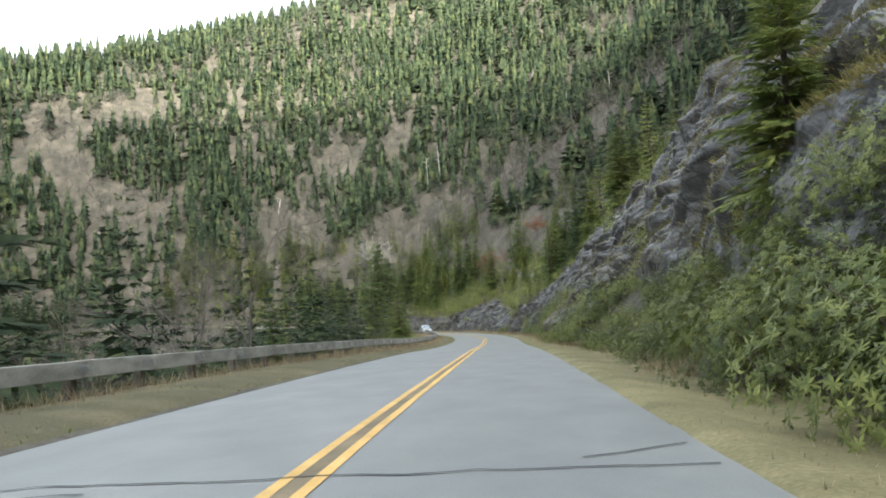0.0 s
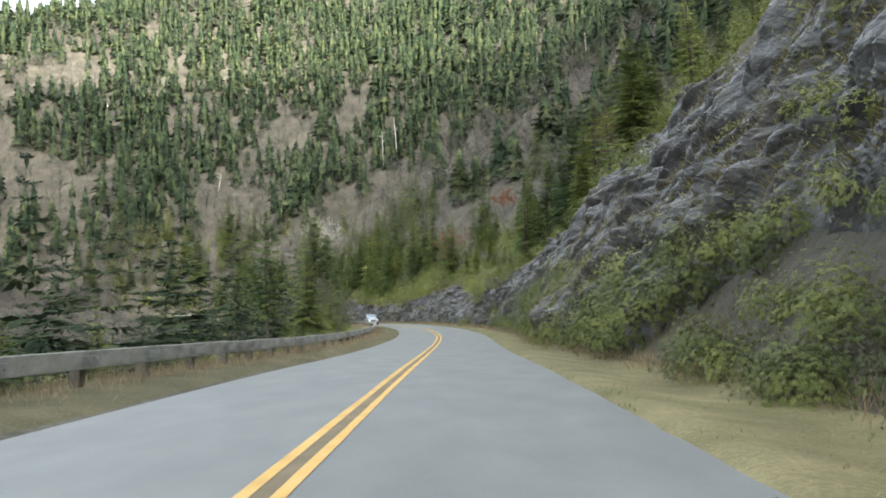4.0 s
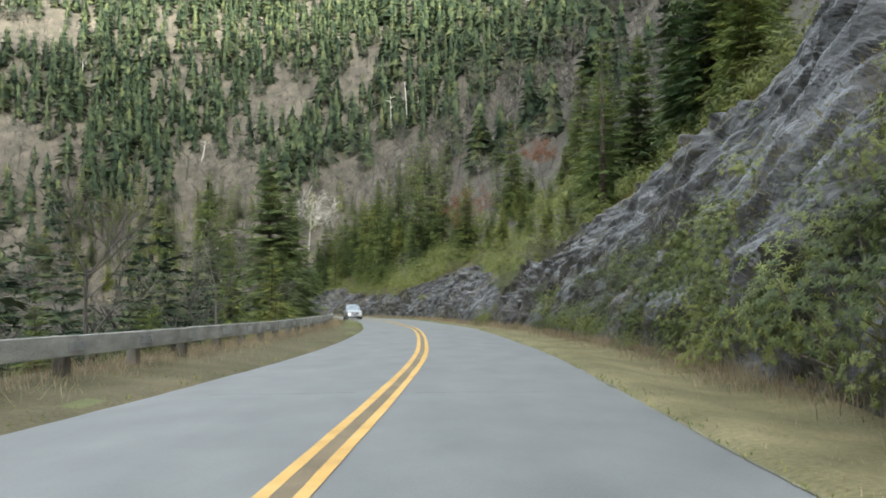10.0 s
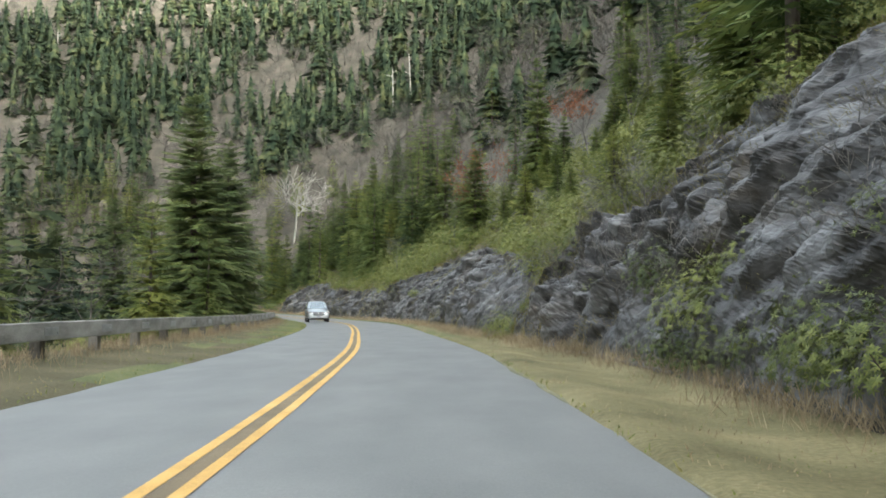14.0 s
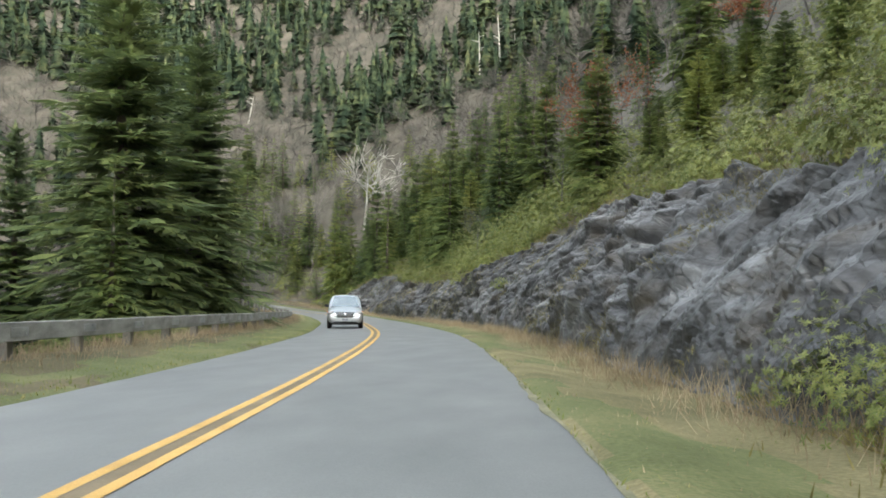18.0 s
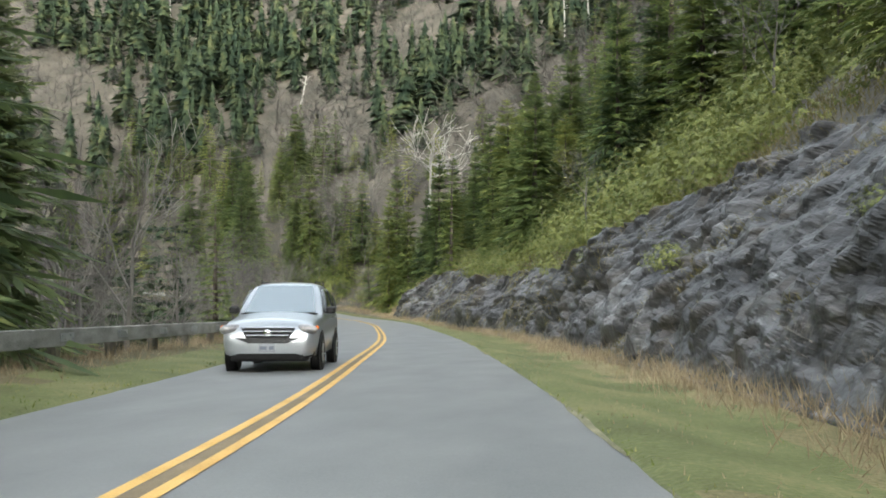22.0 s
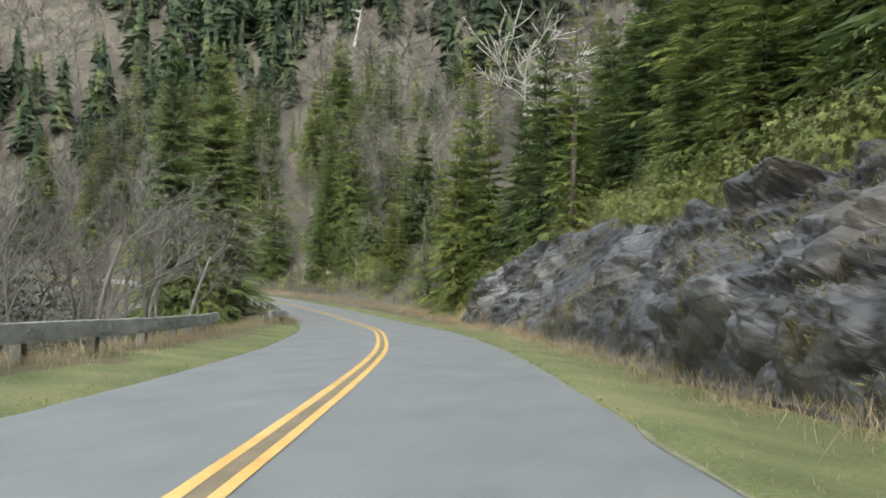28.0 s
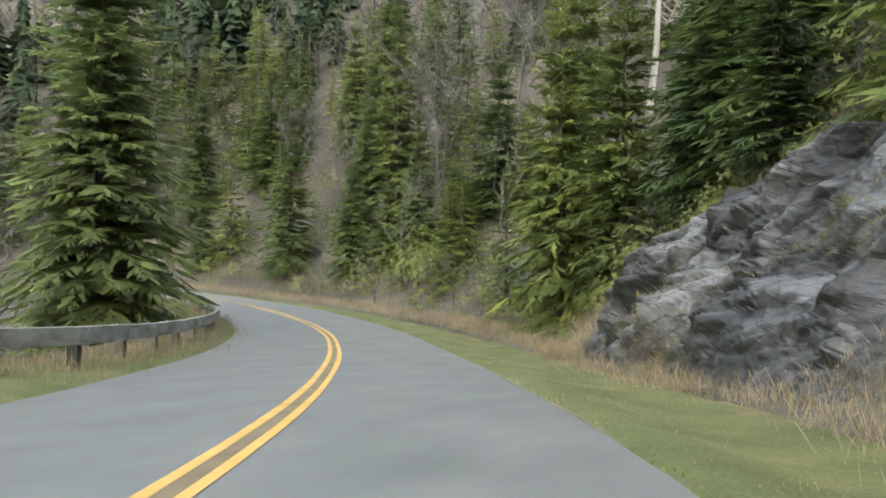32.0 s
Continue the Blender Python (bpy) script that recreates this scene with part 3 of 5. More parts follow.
# ---- vegetation shapes ----
class Soup:
    """Triangles and quads gathered into one mesh."""

    def __init__(self):
        self.v, self.f, self.c, self.n = [], [], [], 0

    def add(self, v, f, core=None):
        """core: a point of the plant's heart that the foliage faces away from."""
        v, f = np.asarray(v, float).reshape(-1, 3), np.asarray(f)
        if core is not None:
            nrm = v - core
            nrm /= np.linalg.norm(nrm, axis=1)[:, None] + 1e-9
            g = np.cross(v[f[:, 1]] - v[f[:, 0]], v[f[:, 2]] - v[f[:, 0]])
            back = (g * nrm[f[:, 2]]).sum(1) < 0
            tri = f[:, 2] == f[:, 3]
            f = np.where(back[:, None], np.where(tri[:, None], f[:, [0, 2, 1, 1]], f[:, ::-1]), f)
            self.c.append(nrm)
        self.v.append(v)
        self.f.append(f + self.n)
        self.n += len(v)

    def mesh(self, name, mat):
        v = np.vstack(self.v)
        me = bpy.data.meshes.new(name)
        f = np.vstack(self.f)
        if f.shape[1] == 4 and (f[:, 2] == f[:, 3]).all():
            f = f[:, :3]
        k = f.shape[1]
        me.vertices.add(len(v))
        me.vertices.foreach_set("co", v.ravel())
        me.loops.add(f.size)
        me.loops.foreach_set("vertex_index", f.ravel().astype(np.int32))
        me.polygons.add(len(f))
        me.polygons.foreach_set("loop_start", np.arange(0, f.size, k, dtype=np.int32))
        me.materials.append(mat)
        me.update(calc_edges=True)
        me.validate()
        if self.c and sum(len(c) for c in self.c) == len(me.vertices):
            me.normals_split_custom_set_from_vertices(np.vstack(self.c))
        return me


def heart(v, drop=1.2):
    """For each point of a conifer the point of its stem that it grows out from."""
    c = np.zeros_like(v)
    c[:, 2] = v[:, 2] - drop * np.hypot(v[:, 0], v[:, 1]) - 0.05
    return c


def kites(base, way, up, length, width):
    """Arrays of small four-cornered sprays: base points, unit directions, an up hint, length and width."""
    side = np.cross(way, up)
    side /= np.linalg.norm(side, axis=1)[:, None] + 1e-9
    L, W = np.asarray(length)[:, None], np.asarray(width)[:, None]
    v = np.stack([base, base + way * L * 0.45 + side * W / 2, base + way * L, base + way * L * 0.45 - side * W / 2], 1)
    return v.reshape(-1, 3), np.arange(len(base) * 4).reshape(-1, 4)


def limb(pts, radii, sides=5):
    """A tapered tube through points."""
    pts, v = np.asarray(pts, float), []
    for i, p in enumerate(pts):
        d = pts[min(i + 1, len(pts) - 1)] - pts[max(i - 1, 0)]
        d /= np.linalg.norm(d) + 1e-9
        a = np.cross(d, (0.3, 0.9, 0.1) if abs(d[1]) < 0.8 else (1, 0, 0.1))
        a /= np.linalg.norm(a)
        b = np.cross(d, a)
        g = np.arange(sides) * 2 * np.pi / sides
        v.append(p + radii[i] * (np.cos(g)[:, None] * a + np.sin(g)[:, None] * b))
    n, f = len(pts), []
    for i in range(n - 1):
        for k in range(sides):
            f.append((i * sides + k, i * sides + (k + 1) % sides, (i + 1) * sides + (k + 1) % sides, (i + 1) * sides + k))
    return np.vstack(v), np.array(f)


def conifer(h, rng, whorls, per, stations, wide=0.2, low=0.1, taper=0.85, droop=0.26):
    """Whorls of flat drooping boughs, each a row of needle sprays to both sides and hanging below; returns vertices and quads."""
    base, way, length, width = [], [], [], []

    def spray(p, w, ln, ratio):
        base.append(p)
        way.append(w / np.linalg.norm(w))
        length.append(ln)
        width.append(ln * ratio)

    ratio = 0.19 if stations > 4 else 0.34 if stations > 1 else 0.4
    for k in range(whorls):
        t = low + (0.985 - low) * min(max(k + rng.uniform(-0.4, 0.4), 0), whorls - 1) / (whorls - 1)
        R = h * wide * (1 - t) ** taper * (0.72 + 0.28 * min(1, (t - low) / 0.15)) * rng.uniform(0.82, 1.12) + 0.014 * h
        turn0, n = rng.uniform(0, 6.28), max(5, int(per * (1.1 - 0.4 * t)))
        for j in range(n):
            az = turn0 + (j + rng.uniform(-0.35, 0.35)) * 2 * np.pi / n
            r = R * rng.uniform(0.7, 1.15)
            d, sd, up = np.array([np.cos(az), np.sin(az), 0]), np.array([-np.sin(az), np.cos(az), 0]), np.array([0, 0, 1.0])
            lift = 0.75 * t ** 1.4 - 0.12 + rng.normal(0, 0.08)
            sag = droop * (1 - 0.6 * t)
            if stations == 1:
                spray(d * r * 0.1 + up * t * h, d + up * (lift - sag - 0.25) + sd * rng.normal(0, 0.15), r * rng.uniform(0.85, 1.15), ratio)
                continue
            for i in range(stations):
                u = (i + 0.75) / stations
                p = d * r * u * 0.9 + up * (t * h + r * (lift * u - sag * u * u))
                slope = lift - 2 * sag * u
                ln = (r * (0.5 * (1 - u) + 0.2) * (0.46 if stations > 14 else 0.68 if stations > 4 else 1.0 if stations > 2 else 1.35) + 0.008 * h) * rng.uniform(0.7, 1.3)
                for sg in (-1, 1):
                    th = rng.uniform(0.5, 1.05)
                    spray(p, d * np.cos(th) + sg * sd * np.sin(th) + up * (slope * 0.8 - 0.15 + rng.normal(0, 0.15)), ln, ratio)
                if stations > 2:
                    spray(p, d * 0.7 + sd * rng.normal(0, 0.4) - up * rng.uniform(0.2, 0.8), ln * 0.5, ratio)
            p = d * r * 0.72 + up * (t * h + r * (lift * 0.72 - sag * 0.52))
            spray(p, d + up * (lift - 1.5 * sag + rng.normal(0, 0.12)) + sd * rng.normal(0, 0.1), r * 0.34 + 0.01 * h, ratio * 0.8)
    spray(np.array([0, 0, 0.95 * h]), np.array([0.02, 0.01, 1.0]), 0.06 * h, 0.25)
    n = len(base)
    up = np.tile([0, 0, 1.0], (n, 1)) + rng.normal(0, 0.5, (n, 3))
    return kites(np.array(base), np.array(way), up, length, width)


def far_spruce(h, rng, tiers, sides, wide, boughs):
    """A distant spruce: ragged skirts of boughs one above the other, with single boughs standing out."""
    v, f = [], []
    for k in range(tiers):
        t0 = 0.05 + 0.86 * k / tiers
        R, top, i0 = h * wide * (1 - t0) ** 0.85 + 0.01 * h, min(t0 + 1.9 / tiers + 0.05, 1.0) * h, len(v)
        v.append((rng.normal(0, 0.004 * h), rng.normal(0, 0.004 * h), top))
        turn0 = rng.uniform(0, 6.28)
        for j in range(2 * sides):
            a = turn0 + (j + rng.uniform(-0.3, 0.3)) * np.pi / sides
            r = R * (rng.uniform(0.85, 1.2) if j % 2 else rng.uniform(0.5, 0.7))
            v.append((r * np.cos(a), r * np.sin(a), t0 * h + (0.0 if j % 2 else 0.035 * h) + rng.normal(0, 0.008 * h)))
        f += [(i0, i0 + 1 + j, i0 + 2 + j, i0 + 1 + (j + 2) % (2 * sides)) for j in range(0, 2 * sides, 2)]
    core = np.array(v), np.array(f)
    kv, kf = conifer(h, rng, boughs, 7, 1, wide * 1.45, 0.06)
    return np.vstack([core[0], kv]), np.vstack([core[1], kf + len(v)])


def bare_crown(h, rng, depth, width0, spread=0.5, trunk_part=0.35, kids=4):
    """Leafless branches; returns tubes (near) as vertices and quads, and the list of twig slivers."""
    tubes, twigs = [], []

    def grow(p, d, ln, r, level):
        n = 3
        pts, rr = [p], [r]
        for i in range(n):
            d = d + rng.normal(0, 0.13, 3) + np.array([0, 0, 0.06])
            d /= np.linalg.norm(d)
            pts.append(pts[-1] + d * ln / n)
            rr.append(r * (1 - 0.6 * (i + 1) / n))
        tubes.append((pts, rr))
        if level >= depth:
            return
        for k in range(kids + (1 if level == 0 else 0)):
            u = rng.uniform(0.35, 1.0) if level else rng.uniform(0.4, 1.0)
            i = min(int(u * n), n - 1)
            q = pts[i] + (pts[i + 1] - pts[i]) * (u * n - i)
            a = rng.normal(0, 1, 3)
            dd = d + a / np.linalg.norm(a) * spread * 1.5 + np.array([0, 0, 0.1])
            dd /= np.linalg.norm(dd)
            grow(q, dd, ln * rng.uniform(0.5, 0.72), rr[i] * 0.55, level + 1)

    grow(np.zeros(3), np.array([rng.normal(0, 0.06), rng.normal(0, 0.06), 1.0]), h * 0.62, width0, 0)
    return tubes


def slivers(tubes, rng, wmin):
    v, f = [], []
    for pts, rr in tubes:
        for a, b, r0 in zip(pts[:-1], pts[1:], rr):
            s = np.cross(b - a, rng.normal(0, 1, 3))
            s /= np.linalg.norm(s) + 1e-9
            w = max(r0, wmin)
            k = len(v)
            v += [a - s * w, a + s * w, b + s * w * 0.6, b - s * w * 0.6]
            f.append((k, k + 1, k + 2, k + 3))
    return np.array(v), np.array(f)


def tree_thing(name, trunk_me, crown_me, label, category, group, crown_name="crown", crown_label=""):
    e = tagged(new(name), label, category, group)
    part("trunk", trunk_me, None, e)
    part(crown_name, crown_me, None, e, crown_label)
    return e


def put(ob, made, m):
    """The first use moves the model itself, later ones copy it."""
    if ob.name in made:
        return copy_thing(ob, m)
    made.add(ob.name)
    ob.matrix_basis = m
    return ob


MADE = set()
SPRUCES, BARES = [], []
for k in range(8):
    rng = np.random.default_rng(10 + k)
    soup = Soup()
    cv, cf = conifer(10.0, rng, (24, 22, 24, 22, 42, 42, 30, 28)[k], (8, 8, 8, 8, 11, 11, 9, 9)[k], (6, 6, 6, 6, 20, 20, 11, 11)[k], wide=(0.2, 0.24, 0.17, 0.22, 0.23, 0.23, 0.24, 0.27)[k], low=(0.05, 0.04, 0.1, 0.03, 0.04, 0.05, 0.04, 0.03)[k], taper=(0.85, 0.8, 0.9, 0.8, 0.78, 0.75, 0.8, 0.75)[k])
    soup.add(cv, cf, heart(cv))
    tv, tf = limb([(0, 0, -0.6), (0, 0, 3), (0.05, 0, 7), (0, 0, 9.9)], [0.17, 0.14, 0.07, 0.01], 7)
    t = Soup()
    t.add(tv, tf)
    SPRUCES.append(tree_thing("spruce_tree", t.mesh("trunk", BARK), soup.mesh("crown", (NEEDLES, SUNLITNEEDLES, NEEDLES, SUNLITNEEDLES, SHADEDNEEDLES, SHADEDNEEDLES, NEEDLES, SUNLITNEEDLES)[k]), ("green spruce with drooping needle branches on the slope", "yellowish-green spruce with open drooping branches", "narrow green spruce on the slope", "light yellow-green spruce with broad boughs", "great shaded green spruce below the road", "great spruce with dense shaded green boughs", "green spruce with fine drooping boughs above the rock", "yellow-green spruce with fine boughs above the rock")[k], "spruce tree", "roadside spruces"))
rng = np.random.default_rng(33)
soup, t = Soup(), Soup()
cv, cf = conifer(10.0, rng, 17, 9, 7, wide=0.26, low=0.38, taper=0.55, droop=0.2)
soup.add(cv, cf, heart(cv))
t.add(*limb([(0, 0, -0.6), (0.05, 0, 3), (0.1, 0.05, 7), (0, 0, 9.9)], [0.16, 0.13, 0.07, 0.01], 7))
PINE = tree_thing("pine_tree", t.mesh("trunk", BARK), soup.mesh("crown", NEEDLES), "green pine with a bare lower trunk behind the guardrail", "pine tree", "")
for k in range(3):
    rng = np.random.default_rng(40 + k)
    tubes = bare_crown(8.0, rng, 3, 0.11, 0.55, kids=4)
    t, c = Soup(), Soup()
    t.add(*limb(*tubes[0], 6))
    for pts, rr in tubes[1:]:
        c.add(*limb(pts, np.maximum(rr, 0.014), 3))
    BARES.append(tree_thing("bare_tree", t.mesh("trunk", TWIG), c.mesh("branches", TWIG), "leafless grey-brown hardwood tree with thin twigs", "bare tree", "leafless trees", "crown"))


THICKET = Soup()
LEAN_CROWNS = [slivers(bare_crown(8.0, np.random.default_rng(140 + k), 3, 0.11, 0.55, kids=4), np.random.default_rng(k), 0.014) for k in range(3)]


def stand(model, s, o, height, base=10.0, lean=0.03, fat=1.0):
    p = ground_at(np.array(s), np.array(o))
    k = height / base
    if model in BARES and (o > 12.5 or o < -12):
        turn = np.array(Euler((random.uniform(-lean, lean), random.uniform(-lean, lean), random.uniform(0, 6.28))).to_matrix()) @ np.diag([k * fat, k * fat, k])
        THICKET.add(LEAN_CROWNS[BARES.index(model)][0] @ turn.T + p - (0, 0, 0.15), LEAN_CROWNS[BARES.index(model)][1])
        return None
    m = Matrix.Translation((p[0], p[1], p[2] - 0.15)) @ Euler((random.uniform(-lean, lean), random.uniform(-lean, lean), random.uniform(0, 6.28))).to_matrix().to_4x4() @ Matrix.Diagonal((k * fat, k * fat, k, 1))
    ob = put(model, MADE, m)
    ob.matrix_basis = m
    return ob



# ---- far woods, joined: spruces and leafless trees by patches ----
def place_of(x, y):
    """s, signed offset and road height of world points (arrays), by the nearest point of the road."""
    best, bs, bo, bz = np.full(len(x), 1e9), np.zeros(len(x)), np.zeros(len(x)), np.zeros(len(x))
    for k in range(0, len(LP), 2):
        dx, dy = x - LP[k, 0], y - LP[k, 1]
        d = np.hypot(dx, dy)
        m = d < best
        best[m], bs[m], bz[m] = d[m], LS[k], LP[k, 2]
        bo[m] = np.where(dx * LN[k, 0] + dy * LN[k, 1] >= 0, d, -d)[m]
    return bs, bo, bz


def ground_xy(x, y):
    s, o, zc = place_of(x, y)
    return s, o, np.where(o >= 0, outer_height(s, o, x, y, zc), inner_height(-o, x, y, zc))


rng = np.random.default_rng(5)
FARSP, FARSP2, NEARSP, FINESP, FARB, FARB2 = [], [], [], [], [], []
for k in range(6):
    r2 = np.random.default_rng(70 + k)
    wide = 0.19 + 0.03 * (k % 3)
    FINESP.append(conifer(10.0, r2, 15, 6, 3, wide, 0.04))
    NEARSP.append(far_spruce(10.0, r2, 10, 6, wide * 0.85, 14))
    FARSP.append(far_spruce(10.0, r2, 8, 5, wide * 0.85, 12))
    FARSP2.append(far_spruce(10.0, r2, 6, 5, wide * 0.9, 8))
    FARB.append(slivers(bare_crown(8.0, r2, 2, 0.1, 0.6, kids=6), r2, 0.026))
    FARB2.append(slivers(bare_crown(8.0, r2, 2, 0.1, 0.6, kids=4), r2, 0.06))
gap = 4.3
gx, gy = np.meshgrid(np.arange(-340, 130, gap), np.arange(-40, 580, gap), indexing="ij")
gx, gy = (gx + rng.uniform(-0.48, 0.48, gx.shape) * gap).ravel(), (gy + rng.uniform(-0.48, 0.48, gy.shape) * gap).ravel()
ts, to, tz = ground_xy(gx, gy)
far = np.abs(to)
seen = ((to > 34) & (ts > 215) & (tz < 250)) | ((to < -14) & (to > -150) & (gx < -16)) | ((ts > 425) & (to > -14) & (to <= 34))
in_view = (gy > np.where(gx < 0, -45 - 1.75 * gx, -45 + 2.1 * gx)) | (gy > 159 - 0.8 * gx)      # the part of the mountain inside the camera's view cones
thin = rng.random(len(gx)) < np.where(in_view, np.where(far > 190, 0.8, 1.0), 0.2)
# leafless stands between the spruces, as strips (x, y to x, y and half width); the last opens the camera's view of the
# dead trunks
cover = 0.5 + 0.55 * vnoise(gx * 0.8 + gy * 0.35, gy - 0.75 * gx, 24, 41) + 0.35 * vnoise(gx, gy, 11, 32) + 0.55 * rng.normal(size=len(gx))
for ax, ay, bx, by, half in ((44, 170, 23, 202, 14), (23, 202, -15, 255, 13), (-15, 255, -38, 272, 10), (-187, 330, -150, 350, 10), (-64, 322, -30, 321, 9), (-172, 313, -141, 296, 9), (-91, 256, -80, 232, 14),
                             (-103, 265, -76, 271, 10), (-137, 291, -118, 294, 11), (-76, 292, -64, 289, 8), (-63, 263, -60, 275, 6), (-120, 240, -70, 214, 16), (-21, 276, -8, 274, 7)):
    f = np.clip(((gx - ax) * (bx - ax) + (gy - ay) * (by - ay)) / ((bx - ax) ** 2 + (by - ay) ** 2), 0, 1)
    cover -= 1.25 * smooth(half * 1.5, half * 0.5, np.hypot(gx - ax - f * (bx - ax), gy - ay - f * (by - ay)))
con, bare = Soup(), Soup()
for i in np.nonzero(seen & thin)[0]:
    x, y, z = gx[i], gy[i], tz[i]
    if cover[i] > 0:
        v, f = (FARSP2 if not in_view[i] else FINESP if far[i] < 42 and to[i] < 0 else NEARSP if far[i] < 80 else FARSP if far[i] < 170 else FARSP2)[rng.integers(6)]
        src, fat, k = con, rng.uniform(0.75, 1.35), rng.uniform(5.5, 15.5) / 10
    else:
        v, f = (FARB2 if far[i] > 150 or not in_view[i] else FARB)[rng.integers(6)]
        src, fat, k = bare, 1.45, rng.uniform(6, 10.5) / 8
    g = rng.uniform(0, 6.28)
    R = np.array([[np.cos(g), -np.sin(g), 0], [np.sin(g), np.cos(g), 0], [0, 0, 1]]) @ np.diag([k * fat, k * fat, k])
    at = np.array((x, y, z - 0.3))
    w = v @ R.T
    src.add(w + at, f, heart(w) + at if src is con else None)
tagged(new("spruce_woods", con.mesh("spruce_woods", FARNEEDLES)), "dense dark green spruce woods covering the mountainside", "woods", kind="stuff")
tagged(new("bare_woods", bare.mesh("bare_woods", FARTWIG)), "grey-brown leafless hardwood woods on the mountainside", "woods", kind="stuff")


# ---- single trees near the road ----
def tree_at(model, x, y, height, base=10.0, fat=1.0, lean=0.02):
    s, o, z = ground_xy(np.array([x], float), np.array([y], float))
    k = height / base
    m = Matrix.Translation((x, y, float(z[0]) - 0.15)) @ Euler((random.uniform(-lean, lean), random.uniform(-lean, lean), random.uniform(0, 6.28))).to_matrix().to_4x4() @ Matrix.Diagonal((k * fat, k * fat, k, 1))
    ob = put(model, MADE, Matrix())
    ob.matrix_basis = m
    return ob


# spruces below the guardrail: model, x, y, height, girth
for k, x, y, h, fat in ((4, -19.2, 124.2, 19.2, 1.3), (5, -18.3, 129.6, 15.8, 1.3), (4, -20.3, 135.8, 12.0, 0.95), (6, -13.5, 85.2, 8.0, 0.9), (7, -14.6, 102, 8.2, 1.0), (6, -8.2, 42.6, 6.9, 1.05), (4, -45.3, 202.6, 17.6, 0.85), (5, -50, 214.5, 20, 0.95),
                        (0, -28.7, 164.3, 9.5, 1.2), (5, -33, 131, 16, 1.1), (6, -16.5, 118, 8, 1.0), (5, -27, 128, 15, 1.0), (3, -30, 112, 12, 1.0), (2, -34, 158, 11, 1.3), (1, -24, 90, 8, 1.0), (6, -14.5, 74, 4.6, 1.1), (7, -15.8, 78, 5.2, 1.1),
                        (2, -20, 60, 9, 0.9), (0, -26, 40, 10, 0.9), (1, -19, 22, 6.5, 1), (6, -13, 13.2, 6.0, 1.0), (7, -14.2, 17.5, 5.0, 1.0), (0, -16, 30, 7, 1), (6, -12.6, 58, 4.4, 1.1), (7, -12, 66, 3.8, 1.2), (2, -36, 70, 13, 1), (1, -40, 96, 14, 1), (0, -60, 222, 9, 1)):
    tree_at(SPRUCES[k], x, y, h, fat=fat)
tree_at(PINE, -10.7, 42.2, 9.9, fat=0.75)
# spruces that stand out on the slope over the cut
for k, x, y, h, fat in ((6, 12.9, 74.3, 10.4, 1.0), (7, 14.0, 73.0, 9.0, 0.9), (7, 14.7, 55.0, 9.2, 1.15), (6, 16.4, 57.5, 9.6, 1.0), (2, 8.7, 80.2, 11.2, 1.05), (6, 7.5, 139.2, 11.8, 0.9), (6, -3.2, 167.5, 12.0, 0.85), (6, -5.6, 165.6, 12.2, 0.8), (7, -1.5, 160.5, 11.5, 0.9),
                        (6, 9.2, 133.4, 5.6, 1.0), (6, -36.8, 231.7, 17.5, 0.8), (7, -36.2, 226.2, 15.5, 0.75), (6, -57.4, 253.2, 17.6, 0.8), (6, -61.1, 256.2, 14.4, 0.8), (6, -67.8, 264.6, 13.5, 0.9), (7, -33.0, 224.0, 12.5, 0.85), (6, -29.5, 219.5, 11.0, 0.9)):
    tree_at(SPRUCES[k], x, y, h, fat=fat)
rng = np.random.default_rng(21)


def scatter(n, s0, s1, o0, o1, apart, taken):
    """Points along the road at least so far apart."""
    out, tries = [], 0
    while len(out) < n and tries < n * 40:
        tries += 1
        s, o = rng.uniform(s0, s1), rng.uniform(o0, o1)
        if all((s - a) ** 2 + (o - b) ** 2 > apart ** 2 for a, b in taken):
            taken.append((s, o))
            out.append((s, o))
    return out


TAKEN = []


def sight_gap(s, o):
    """The strip kept free of trees so that the camera sees the white dead tree."""
    p = ground_at(np.array(s), np.array(o))
    return -40 < p[0] < -31 and 226 < p[1] < 250


def over_rock(s):
    return float(brow(s))


# the slope over the rock cut
for s, o in scatter(250, 205, 440, 9, 36, 1.9, TAKEN):
    if o < over_rock(s) + (1.5 if s < 300 else 0.8) or sight_gap(s, o) or (284 < s < 312 and o < 15):
        continue
    if o > (17 if s < 300 else 19) and rng.random() < (0.8 if s < 335 and o > 20 else 0.4):
        stand(BARES[rng.integers(3)], s, o, rng.uniform(4, 7.5), base=8.0)
        continue
    if 225 < s < 275 and o < 24:
        stand(SPRUCES[7], s, o, rng.uniform(2.2, 5.0), fat=rng.uniform(1.0, 1.3))
        continue
    stand(SPRUCES[(6, 6, 7)[rng.integers(3)] if o < over_rock(s) + 5 or (s > 320 and o < 18) else (0, 2, 6, 0, 2, 1)[rng.integers(6)]], s, o, rng.uniform(5, 11.5) * (1.0 + 0.3 * (s > 300)) * (0.75 + 0.25 * min(1, (o - over_rock(s)) / 8)), fat=rng.uniform(0.9, 1.2))
for s, o in scatter(46, 312, 358, 10.5, 19, 1.4, TAKEN):
    if o > over_rock(s) + 0.8:
        stand(SPRUCES[6 + rng.integers(2)], s, o, rng.uniform(4.5, 8.5), fat=rng.uniform(0.95, 1.2))
for s, o in scatter(22, 165, 230, 16, 34, 3.0, TAKEN):
    if o < over_rock(s) * 0.8:
        continue
    stand(SPRUCES[rng.integers(4)], s, o, rng.uniform(4, 8))
